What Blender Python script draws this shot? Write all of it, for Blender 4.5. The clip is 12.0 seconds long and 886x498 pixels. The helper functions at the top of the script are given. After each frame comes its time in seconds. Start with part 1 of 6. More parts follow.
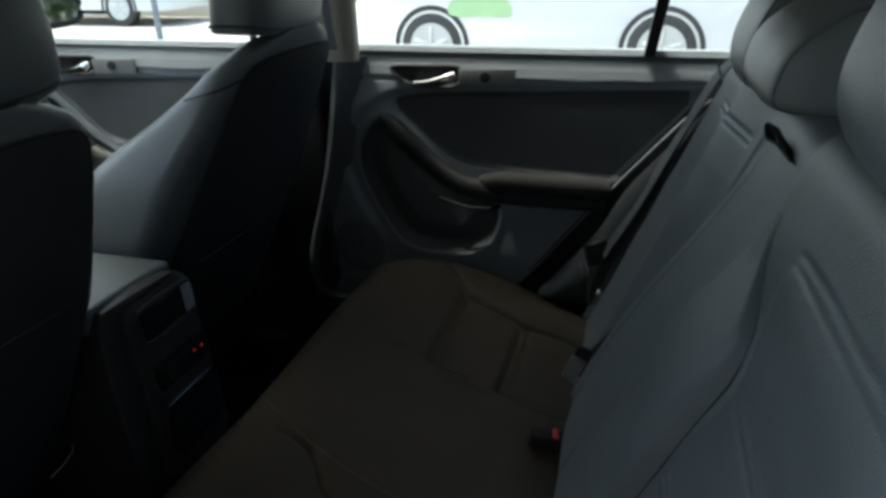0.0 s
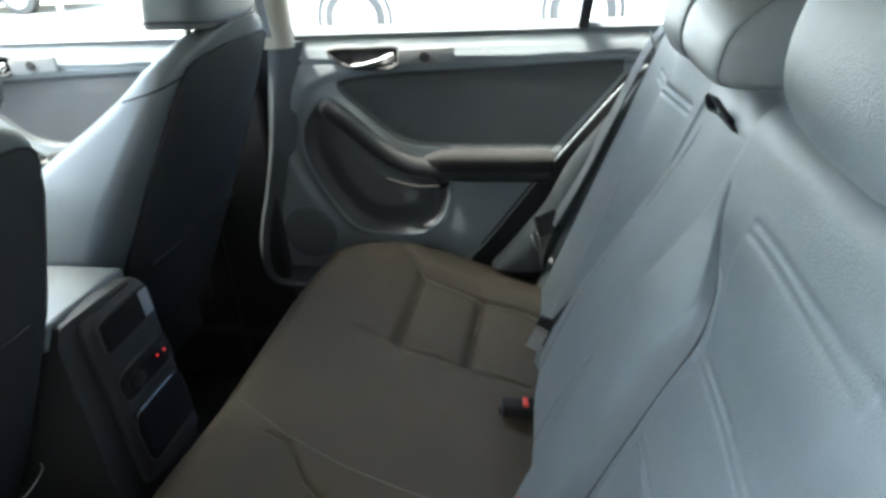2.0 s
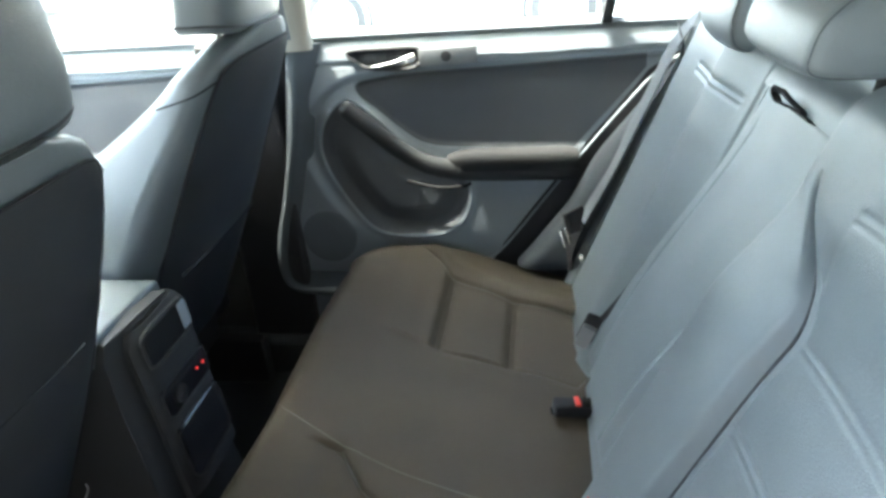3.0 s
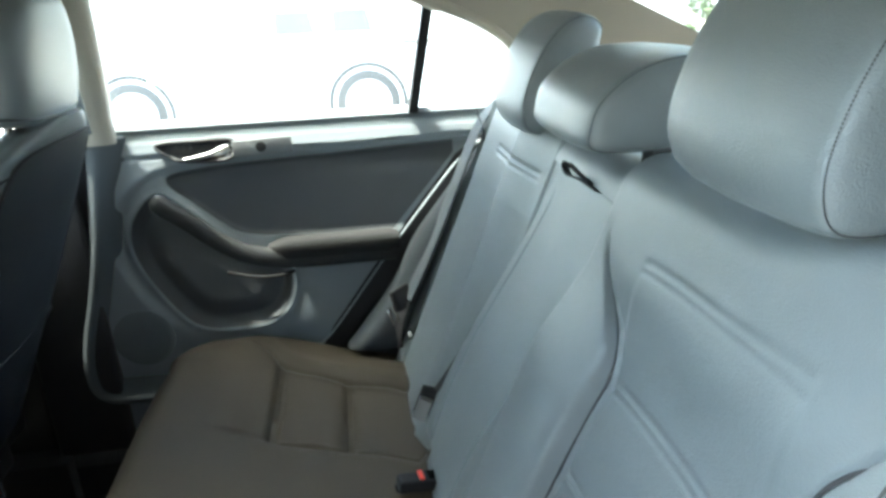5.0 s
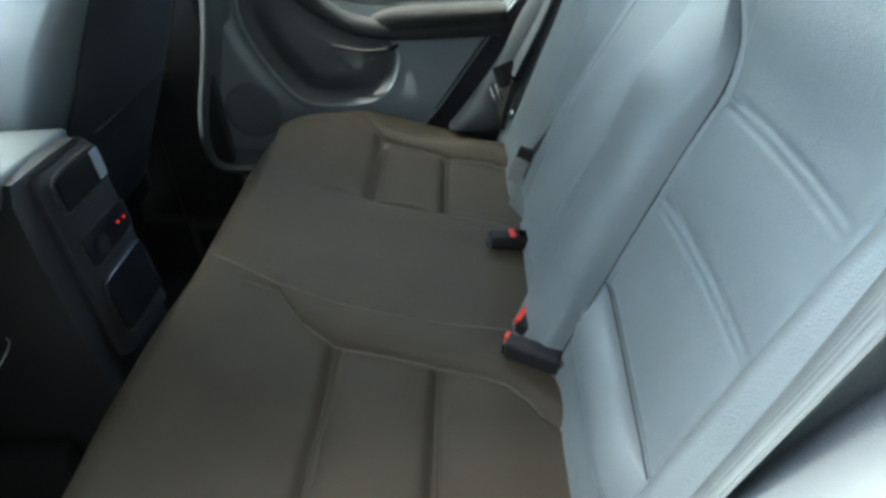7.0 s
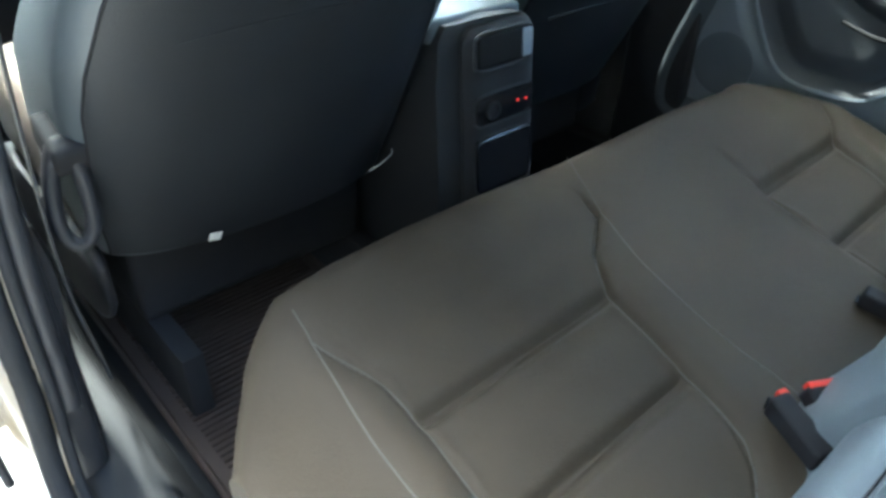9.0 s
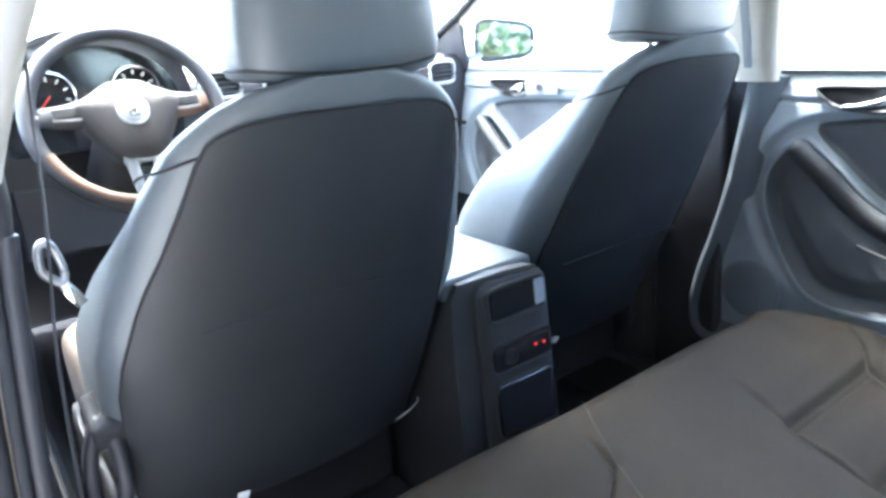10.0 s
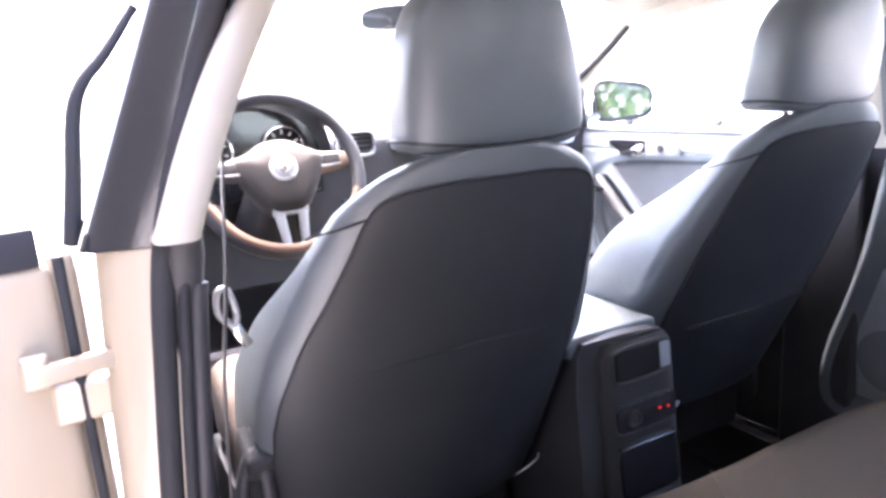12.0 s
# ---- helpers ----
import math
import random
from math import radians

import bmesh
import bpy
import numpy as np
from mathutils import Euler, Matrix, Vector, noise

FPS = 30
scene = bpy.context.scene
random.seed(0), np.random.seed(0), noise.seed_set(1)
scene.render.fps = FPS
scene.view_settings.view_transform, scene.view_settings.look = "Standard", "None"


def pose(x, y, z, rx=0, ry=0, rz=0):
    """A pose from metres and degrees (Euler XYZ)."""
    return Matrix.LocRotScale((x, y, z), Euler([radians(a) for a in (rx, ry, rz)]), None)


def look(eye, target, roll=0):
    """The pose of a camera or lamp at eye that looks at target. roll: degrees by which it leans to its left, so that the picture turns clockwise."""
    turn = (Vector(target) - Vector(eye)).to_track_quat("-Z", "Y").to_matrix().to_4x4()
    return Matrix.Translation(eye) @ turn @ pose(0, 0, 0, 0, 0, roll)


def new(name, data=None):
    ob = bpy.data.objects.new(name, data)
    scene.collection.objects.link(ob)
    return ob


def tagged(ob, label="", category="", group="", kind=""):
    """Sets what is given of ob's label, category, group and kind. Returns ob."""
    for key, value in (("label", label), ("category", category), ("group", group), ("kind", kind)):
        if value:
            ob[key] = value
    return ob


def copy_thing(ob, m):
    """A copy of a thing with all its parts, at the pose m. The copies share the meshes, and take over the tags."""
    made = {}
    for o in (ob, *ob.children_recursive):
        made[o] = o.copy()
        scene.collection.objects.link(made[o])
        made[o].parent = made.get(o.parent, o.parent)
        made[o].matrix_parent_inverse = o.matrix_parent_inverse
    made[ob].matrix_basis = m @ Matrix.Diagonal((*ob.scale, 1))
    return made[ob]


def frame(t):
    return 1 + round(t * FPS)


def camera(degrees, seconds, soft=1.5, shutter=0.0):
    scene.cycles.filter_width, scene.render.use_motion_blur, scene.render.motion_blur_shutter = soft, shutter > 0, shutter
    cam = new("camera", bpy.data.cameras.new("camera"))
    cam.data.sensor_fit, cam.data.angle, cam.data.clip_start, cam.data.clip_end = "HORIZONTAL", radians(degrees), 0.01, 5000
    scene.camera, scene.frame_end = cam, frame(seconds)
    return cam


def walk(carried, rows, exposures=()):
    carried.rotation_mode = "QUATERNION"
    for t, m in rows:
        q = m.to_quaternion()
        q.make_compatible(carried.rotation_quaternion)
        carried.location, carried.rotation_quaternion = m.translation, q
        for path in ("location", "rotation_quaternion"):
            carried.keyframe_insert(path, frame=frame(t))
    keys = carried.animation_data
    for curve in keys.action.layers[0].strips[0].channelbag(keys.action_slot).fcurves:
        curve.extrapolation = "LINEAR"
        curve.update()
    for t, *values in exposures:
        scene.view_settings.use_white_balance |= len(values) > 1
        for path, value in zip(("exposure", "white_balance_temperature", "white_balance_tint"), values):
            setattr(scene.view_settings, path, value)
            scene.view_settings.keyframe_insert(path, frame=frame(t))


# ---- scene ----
cam = camera(65.9, 12.0, soft=3.2)
EXPOSURES = [(0.0, 1.95, 6600, 0), (0.6, 2.85, 6600, 0), (1.2, 3.45, 6600, 0), (1.6, 3.95, 6600, 0), (2.0, 4.4, 6600, 0), (2.5, 5.0, 6600, 0), (4.5, 4.9, 6500, -5), (5.0, 4.58, 6500, -5), (5.5, 4.28, 6600, -4), (6.5, 4.32, 6500, -4), (7.0, 4.6, 6300, -7), (9.0, 4.93, 5800, -6), (9.6, 5.45, 5700, 0), (10.2, 5.52, 5800, 8), (11.0, 5.47, 6300, 8), (12.0, 5.32, 6400, 26)]
PATH = [
    (0, (-0.774, 0.156, 1.237), (0.977, 0.686, 0.429), -1.2),
    (0.5, (-0.797, 0.165, 1.262), (0.917, 0.676, 0.367), -0.8),
    (1, (-0.794, 0.158, 1.274), (0.902, 0.678, 0.352), -2.3),
    (1.5, (-0.78, 0.17, 1.257), (0.93, 0.69, 0.36), -1.2),
    (2, (-0.79, 0.185, 1.262), (0.966, 0.535, 0.372), -3.5),
    (2.5, (-0.795, 0.241, 1.267), (0.969, 0.564, 0.382), -4.2),
    (2.7, (-0.791, 0.263, 1.267), (0.969, 0.581, 0.371), -4.4),
    (4.3, (-0.809, 0.337, 1.249), (1.049, 0.313, 0.509), -4.4),
    (4.5, (-0.812, 0.325, 1.251), (1.05, 0.226, 0.528), -3.9),
    (5, (-0.817, 0.3, 1.262), (1.045, 0.061, 0.573), -2.6),
    (5.5, (-0.829, 0.27, 1.265), (1.019, -0.063, 0.577), -1.8),
    (6, (-0.835, 0.265, 1.26), (1.013, -0.087, 0.581), -2.3),
    (6.5, (-0.841, 0.274, 1.211), (0.958, 0.021, 0.376), -3.0),
    (7, (-0.85, 0.292, 1.13), (0.828, 0.395, 0.048), -4.2),
    (7.2, (-0.847, 0.299, 1.08), (0.784, 0.556, -0.049), -2.9),
    (8.8, (-0.772, 0.157, 1.056), (0.366, 1.282, -0.144), 1.4),
    (9, (-0.766, 0.144, 1.066), (0.354, 1.34, -0.08), 2.0),
    (9.5, (-0.732, 0.087, 1.105), (0.35, 1.563, 0.299), -1.9),
    (10, (-0.701, 0.066, 1.151), (0.418, 1.607, 0.541), -4.0),
    (10.5, (-0.693, 0.053, 1.175), (0.435, 1.636, 0.704), -4.9),
    (11, (-0.698, 0.048, 1.191), (0.439, 1.649, 0.809), -5.0),
    (11.5, (-0.701, 0.044, 1.193), (0.429, 1.641, 0.776), -3.6),
    (12, (-0.767, 0.058, 1.179), (0.143, 1.781, 0.728), -3.9),
]
walk(cam, [(t, look(eye, target, roll)) for t, eye, target, roll in PATH], exposures=EXPOSURES)

# ---- world, sun ----
world = bpy.data.worlds.new("world")
scene.world = world
world.use_nodes = True
wn = world.node_tree.nodes
sky = wn.new("ShaderNodeTexSky")
sky.sky_type, sky.sun_disc = "NISHITA", False
sky.sun_elevation, sky.sun_rotation = radians(65), radians(1)
sky.air_density, sky.dust_density, sky.ozone_density = 1.0, 3.0, 1.0
wn["Background"].inputs[1].default_value = 0.15
world.node_tree.links.new(sky.outputs[0], wn["Background"].inputs[0])
sun = new("sun", bpy.data.lights.new("sun", "SUN"))
sun.data.energy, sun.data.angle, sun.data.color = 1.6, radians(5), (1.0, 0.95, 0.88)
sun.matrix_world = look((0.15, 6.5, 14.0), (0, 0, 0))

# ---- materials ----


def mat(name, col, rough=0.5, metal=0.0, vary=0.12, scale=9.0, grain=0.0, grain_scale=900.0, bump=0.3, spec=0.5, kind="noise", tint=None, depth=0.0006, coat=0.0, crease=0.0):
    m = bpy.data.materials.new(name)
    m.use_nodes = True
    nt = m.node_tree
    n, l = nt.nodes, nt.links
    b = n["Principled BSDF"]
    b.inputs["Roughness"].default_value = rough
    b.inputs["Metallic"].default_value = metal
    b.inputs["Specular IOR Level"].default_value = spec
    b.inputs["Coat Weight"].default_value = coat
    tc = n.new("ShaderNodeTexCoord")
    big = n.new("ShaderNodeTexNoise")
    big.inputs["Scale"].default_value, big.inputs["Detail"].default_value = scale, 5
    l.new(tc.outputs["Object"], big.inputs["Vector"])
    ramp = n.new("ShaderNodeMix")
    ramp.data_type = "RGBA"
    dark = tint or [c * (1 - vary) for c in col]
    ramp.inputs["A"].default_value = (*dark, 1)
    ramp.inputs["B"].default_value = (*[min(1, c * (1 + vary)) for c in col], 1)
    l.new(big.outputs["Fac"], ramp.inputs["Factor"])
    l.new(ramp.outputs["Result"], b.inputs["Base Color"])
    rr = n.new("ShaderNodeMapRange")
    rr.inputs["To Min"].default_value, rr.inputs["To Max"].default_value = max(0.0, rough - 0.07), min(1, rough + 0.07)
    l.new(big.outputs["Fac"], rr.inputs["Value"])
    l.new(rr.outputs["Result"], b.inputs["Roughness"])
    if grain:
        fine = n.new("ShaderNodeTexVoronoi" if kind == "voronoi" else "ShaderNodeTexNoise")
        fine.inputs["Scale"].default_value = grain_scale
        l.new(tc.outputs["Object"], fine.inputs["Vector"])
        bp = n.new("ShaderNodeBump")
        bp.inputs["Strength"].default_value, bp.inputs["Distance"].default_value = grain, depth
        l.new(fine.outputs["Distance" if kind == "voronoi" else "Fac"], bp.inputs["Height"])
        soft = n.new("ShaderNodeBump")
        soft.inputs["Strength"].default_value, soft.inputs["Distance"].default_value = bump, 0.004
        l.new(big.outputs["Fac"], soft.inputs["Height"])
        l.new(bp.outputs["Normal"], soft.inputs["Normal"])
        last = soft
        if crease:
            wr = n.new("ShaderNodeTexNoise")
            wr.inputs["Scale"].default_value, wr.inputs["Detail"].default_value, wr.inputs["Distortion"].default_value = 38, 3, 1.2
            l.new(tc.outputs["Object"], wr.inputs["Vector"])
            last = n.new("ShaderNodeBump")
            last.inputs["Strength"].default_value, last.inputs["Distance"].default_value = crease, 0.0025
            l.new(wr.outputs["Fac"], last.inputs["Height"])
            l.new(soft.outputs["Normal"], last.inputs["Normal"])
        l.new(last.outputs["Normal"], b.inputs["Normal"])
    return m


def glow(name, col, strength):
    m = bpy.data.materials.new(name)
    m.use_nodes = True
    b = m.node_tree.nodes["Principled BSDF"]
    b.inputs["Base Color"].default_value = (*col, 1)
    b.inputs["Emission Color"].default_value = (*col, 1)
    b.inputs["Emission Strength"].default_value = strength
    return m


def glass(name, col):
    m = bpy.data.materials.new(name)
    m.use_nodes = True
    b = m.node_tree.nodes["Principled BSDF"]
    b.inputs["Base Color"].default_value = (*col, 1)
    b.inputs["Roughness"].default_value = 0.0
    b.inputs["Transmission Weight"].default_value = 1.0
    b.inputs["IOR"].default_value = 1.45
    return m


LEATHER = mat("leather_grey", (0.136, 0.158, 0.169), 0.38, spec=0.65, vary=0.14, scale=14, crease=0.07, grain=0.55, grain_scale=750, kind="voronoi", bump=0.12)
# darker copy of LEATHER: the weaker light on the front seats is in its colour
LEATHER_FRONT_SHADED = mat("leather_front_seat_shaded", (0.080, 0.093, 0.100), 0.40, spec=0.58, vary=0.14, scale=14, crease=0.07, grain=0.35, grain_scale=750, kind="voronoi", bump=0.12)
LEATHER_SEAT = mat("leather_cushion", (0.055, 0.045, 0.033), 0.64, vary=0.16, scale=12, crease=0.2, grain=0.6, grain_scale=750, kind="voronoi", bump=0.12, spec=0.15)
# bolster covering, darkened in colour for the shade in its recess
BOLSTER_SHADED = mat("bolster_vinyl_shaded", (0.050, 0.057, 0.064), 0.66, spec=0.25, vary=0.1, scale=14, grain=0.35, grain_scale=750, kind="voronoi", bump=0.12)
THREAD_DARK = mat("dark_thread", (0.030, 0.032, 0.034), 0.8, vary=0.2, scale=300)
THREAD = mat("thread", (0.085, 0.08, 0.07), 0.8, vary=0.2, scale=300)
SEAT_BACK = mat("seat_back_vinyl", (0.018, 0.020, 0.023), 0.48, spec=0.35, vary=0.2, scale=7, grain=0.4, grain_scale=600, kind="voronoi", bump=0.1)
TRIM = mat("door_plastic", (0.195, 0.222, 0.248), 0.46, vary=0.08, scale=11, grain=0.45, grain_scale=800, bump=0.05)
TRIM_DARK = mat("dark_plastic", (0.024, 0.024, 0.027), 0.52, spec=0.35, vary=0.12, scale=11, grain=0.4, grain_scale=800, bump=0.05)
CLOTH_INSERT = mat("door_insert_vinyl", (0.054, 0.060, 0.069), 0.55, vary=0.1, scale=20, grain=0.5, grain_scale=650, kind="voronoi", bump=0.08)
# door plastic darkened: the shade inside the pocket is in the colour
POCKET_SHADED = mat("pocket_plastic_shaded", (0.076, 0.082, 0.090), 0.55, spec=0.3, vary=0.12, scale=11, grain=0.4, grain_scale=800, bump=0.05)
MATT_BLACK = mat("matt_black_plastic", (0.005, 0.005, 0.006), 0.7, vary=0.2, scale=20, spec=0.2)
CONSOLE = mat("console_plastic", (0.025, 0.026, 0.028), 0.56, spec=0.28, vary=0.1, scale=11, grain=0.4, grain_scale=800, bump=0.05)
PLATE = mat("satin_grey_plate", (0.15, 0.16, 0.168), 0.42, vary=0.06, scale=20)
GLOSS_BLACK = mat("gloss_black", (0.012, 0.012, 0.013), 0.12, vary=0.2, scale=5)
SOFT_BLACK = mat("soft_black_pad", (0.018, 0.018, 0.019), 0.75, vary=0.15, scale=20, grain=0.4, grain_scale=600, spec=0.18)
RUBBER = mat("rubber", (0.020, 0.020, 0.022), 0.75, spec=0.22, vary=0.2, scale=30, grain=0.3, grain_scale=500)
CARPET = mat("carpet", (0.013, 0.013, 0.014), 0.95, vary=0.3, scale=60, grain=1.0, grain_scale=900, spec=0.1, depth=0.002)
MAT_RUBBER = mat("mat_rubber", (0.050, 0.036, 0.030), 0.8, spec=0.15, vary=0.25, scale=25, grain=0.4, grain_scale=500)
CREAM = mat("headliner_cloth", (0.34, 0.315, 0.27), 0.9, vary=0.05, scale=8, grain=0.6, grain_scale=1100, spec=0.2)
CREAM_PLASTIC = mat("pillar_plastic", (0.33, 0.305, 0.258), 0.6, vary=0.05, scale=8, grain=0.4, grain_scale=900)
PAINT = mat("cream_paint", (0.28, 0.225, 0.158), 0.3, vary=0.04, scale=4, coat=0.6)
CHROME = mat("chrome", (0.75, 0.74, 0.72), 0.16, metal=1.0, vary=0.06, scale=20)
SILVER = mat("silver_plastic", (0.34, 0.345, 0.35), 0.35, metal=0.6, vary=0.06, scale=20)
WEBBING = mat("belt_webbing", (0.085, 0.095, 0.105), 0.6, vary=0.15, scale=40, grain=0.8, grain_scale=1300)
WEBBING_SILVER = mat("belt_webbing_silver", (0.080, 0.092, 0.098), 0.55, vary=0.08, scale=40, grain=0.3, grain_scale=1300)
WEBBING_DARK = mat("belt_webbing_dark", (0.030, 0.030, 0.032), 0.7, vary=0.15, scale=40, grain=0.8, grain_scale=1300)
RED = mat("red_button", (0.75, 0.05, 0.03), 0.35, vary=0.1, scale=30)
RED_LIGHT = glow("red_light", (1.0, 0.04, 0.03), 0.022)
TAN_SEAT = mat("front_cushion_leather", (0.065, 0.050, 0.040), 0.5, vary=0.12, scale=15, grain=0.3, grain_scale=700, kind="voronoi")
TAN_DARK = mat("tan_brown_leather", (0.115, 0.066, 0.042), 0.5, vary=0.14, scale=15, grain=0.3, grain_scale=700, kind="voronoi")
HUB_VINYL = mat("hub_vinyl", (0.030, 0.0265, 0.025), 0.72, spec=0.2, vary=0.12, scale=12, grain=0.4, grain_scale=800, bump=0.05)
WHITE_TAG = mat("white_tag", (0.75, 0.74, 0.70), 0.6, vary=0.08, scale=40)
PILLAR_GREY = mat("pillar_grey_plastic", (0.085, 0.097, 0.107), 0.7, spec=0.15, vary=0.1, scale=11, grain=0.4, grain_scale=800, bump=0.05)
SILL_PLASTIC = mat("sill_plastic", (0.030, 0.030, 0.031), 0.7, vary=0.15, scale=11, grain=0.4, grain_scale=800, bump=0.05, spec=0.08)
SPEAKER_CLOTH = mat("speaker_grille", (0.135, 0.153, 0.170), 0.7, vary=0.1, scale=20, grain=0.8, grain_scale=320, kind="voronoi", spec=0.2)
HEAD_STITCH = mat("light_grey_stitch", (0.090, 0.100, 0.106), 0.8, vary=0.15, scale=300)
SEAT_STITCH = mat("grey_stitch", (0.050, 0.053, 0.056), 0.8, vary=0.2, scale=300)
MIRROR = mat("mirror_glass", (0.42, 0.43, 0.44), 0.01, metal=1.0, vary=0.0)
# mirror glass with a low colour, so that the reflected sky stays dark
MIRROR_DARKENED = mat("darkened_mirror_glass", (0.16, 0.17, 0.19), 0.02, metal=1.0, vary=0.0)
MIRROR.node_tree.nodes["Principled BSDF"].inputs["Roughness"].default_value = 0.01
GLASS = glass("window_glass", (0.93, 0.97, 0.95))
CAR_WHITE = mat("white_car_paint", (0.80, 0.80, 0.79), 0.3, vary=0.03, scale=2, coat=0.5)
TINTED = mat("tinted_glass", (0.07, 0.08, 0.078), 0.6, vary=0.2, scale=2, spec=0.2)
TYRE = mat("tyre_rubber", (0.05, 0.05, 0.05), 0.75, vary=0.2, scale=20, grain=0.4, grain_scale=200)
ALLOY = mat("wheel_alloy", (0.55, 0.56, 0.56), 0.45, metal=0.15, vary=0.08, scale=8)
CONCRETE = mat("concrete", (0.38, 0.37, 0.35), 0.85, vary=0.15, scale=0.8, grain=0.5, grain_scale=60, depth=0.003)
RENDER_GREY = mat("grey_wall_render", (0.11, 0.10, 0.09), 0.85, vary=0.15, scale=0.9, grain=0.5, grain_scale=80, depth=0.003)
STUCCO = mat("white_wall_paint", (0.78, 0.78, 0.75), 0.8, vary=0.06, scale=1.2, grain=0.5, grain_scale=80, depth=0.003)
GREEN = mat("green_print", (0.42, 0.62, 0.34), 0.4, vary=0.15, scale=6)
LEAF = mat("leaf", (0.034, 0.068, 0.02), 0.6, vary=0.4, scale=3)
BARK = mat("bark", (0.16, 0.12, 0.08), 0.9, vary=0.3, scale=12, grain=0.8, grain_scale=60, depth=0.004)

# ---- helpers ----
HOME = {}


def thing(name, at, label, category, group="", kind=""):
    ob = new(name)
    ob.empty_display_size = 0.05
    ob.matrix_basis = Matrix.Translation(at)
    HOME[name if ob.name == name else ob.name] = Vector(at)
    return tagged(ob, label, category, group, kind)


def part(name, mesh, material, parent=None, label="", smooth=True):
    """Links a mesh or bmesh, in world coordinates, as one object under its parent."""
    if isinstance(mesh, bmesh.types.BMesh):
        bm, mesh = mesh, bpy.data.meshes.new(name)
        bmesh.ops.recalc_face_normals(bm, faces=bm.faces)
        bm.to_mesh(mesh)
        bm.free()
    mesh.materials.clear()
    mesh.materials.append(material)
    if smooth:
        mesh.polygons.foreach_set("use_smooth", [True] * len(mesh.polygons))
        mesh.set_sharp_from_angle(angle=radians(50))
    ob = new(name, mesh)
    if parent is not None:
        ob.parent = parent
        if parent.name in HOME:
            ob.matrix_parent_inverse = Matrix.Translation(-HOME[parent.name])
    return tagged(ob, label)


def piece(name, mesh, material, label, category, group="", kind="", smooth=True):
    return tagged(part(name, mesh, material, None, "", smooth), label, category, group, kind)


def ss(a, b, x):
    t = np.clip((np.asarray(x, float) - a) / (b - a), 0, 1)
    return t * t * (3 - 2 * t)


def groove(d, w):
    return np.exp(-(np.asarray(d) / w) ** 2)


def quads(nu, nv, wrap=False):
    i = np.arange(nu * nv).reshape(nu, nv)
    if wrap:
        i = np.vstack([i, i[:1]])
    return np.stack([i[:-1, :-1], i[1:, :-1], i[1:, 1:], i[:-1, 1:]], -1).reshape(-1, 4)


def mesh_of(name, verts, faces):
    me = bpy.data.meshes.new(name)
    me.from_pydata(np.asarray(verts).tolist(), [], [list(f) for f in faces])
    me.update()
    return me


def sheet(P, back):
    """A slab with thickness: P is a grid (nu, nv, 3), back the offset of its rear face (vector or grid)."""
    P = np.asarray(P, float)
    nu, nv = P.shape[:2]
    Q = P + np.asarray(back, float)
    n = nu * nv
    f = quads(nu, nv).tolist()
    faces = f + [[n + k for k in q[::-1]] for q in f]
    i = np.arange(n).reshape(nu, nv)
    rim = np.concatenate([i[:, 0], i[-1, 1:], i[-2::-1, -1], i[0, -2:0:-1]])
    r2 = np.roll(rim, -1)
    faces += [[int(b), int(a), int(a) + n, int(b) + n] for a, b in zip(rim, r2)]
    bm = bmesh.new()
    me = mesh_of("sheet", np.vstack([P.reshape(-1, 3), Q.reshape(-1, 3)]), faces)
    bm.from_mesh(me)
    bpy.data.meshes.remove(me)
    return bm


def loft(loops, caps=True, closed=True):
    """Skins a list of loops, each an array (n, 3)."""
    L = np.asarray(loops, float)
    m, n = L.shape[:2]
    i = np.arange(m * n).reshape(m, n)
    faces = []
    for a in range(m - 1):
        for b in range(n if closed else n - 1):
            c = (b + 1) % n
            faces.append([int(i[a, b]), int(i[a, c]), int(i[a + 1, c]), int(i[a + 1, b])])
    if caps:
        faces += [[int(k) for k in i[0][::-1]], [int(k) for k in i[-1]]]
    bm = bmesh.new()
    me = mesh_of("loft", L.reshape(-1, 3), faces)
    bm.from_mesh(me)
    bpy.data.meshes.remove(me)
    return bm


def smooth_line(points, n=40, closed=False):
    """A Catmull-Rom line through the points."""
    p = np.asarray(points, float)
    p = np.vstack([p[-1:], p, p[:2]]) if closed else np.vstack([2 * p[0] - p[1], p, 2 * p[-1] - p[-2]])
    out = []
    m = len(p) - 3
    for k in np.linspace(0, m, n, endpoint=not closed):
        j = min(int(k), m - 1)
        t = k - j
        a, b, c, d = p[j:j + 4]
        out.append(0.5 * (2 * b + (c - a) * t + (2 * a - 5 * b + 4 * c - d) * t * t + (3 * b - a - 3 * c + d) * t ** 3))
    return np.array(out)


def tube(points, r, sides=8, closed=False, flat=1.0, up=(0, 0, 1)):
    """A tube along points; r a number or one per point; flat squeezes it along its second axis."""
    p = np.asarray(points, float)
    r = np.broadcast_to(r, len(p))
    t = np.roll(p, -1, 0) - np.roll(p, 1, 0) if closed else np.gradient(p, axis=0)
    t /= np.linalg.norm(t, axis=1)[:, None] + 1e-12
    loops = []
    u = np.asarray(up, float)
    for q, d, rad in zip(p, t, r):
        a = np.cross(d, u)
        if np.linalg.norm(a) < 1e-3:
            a = np.cross(d, (1, 0, 0.1))
        a /= np.linalg.norm(a)
        b = np.cross(a, d)
        g = np.linspace(0, 2 * np.pi, sides, endpoint=False)
        loops.append(q + rad * (np.outer(np.cos(g), a) + flat * np.outer(np.sin(g), b)))
    if closed:
        loops.append(loops[0])
        return loft(loops, caps=False)
    return loft(loops)


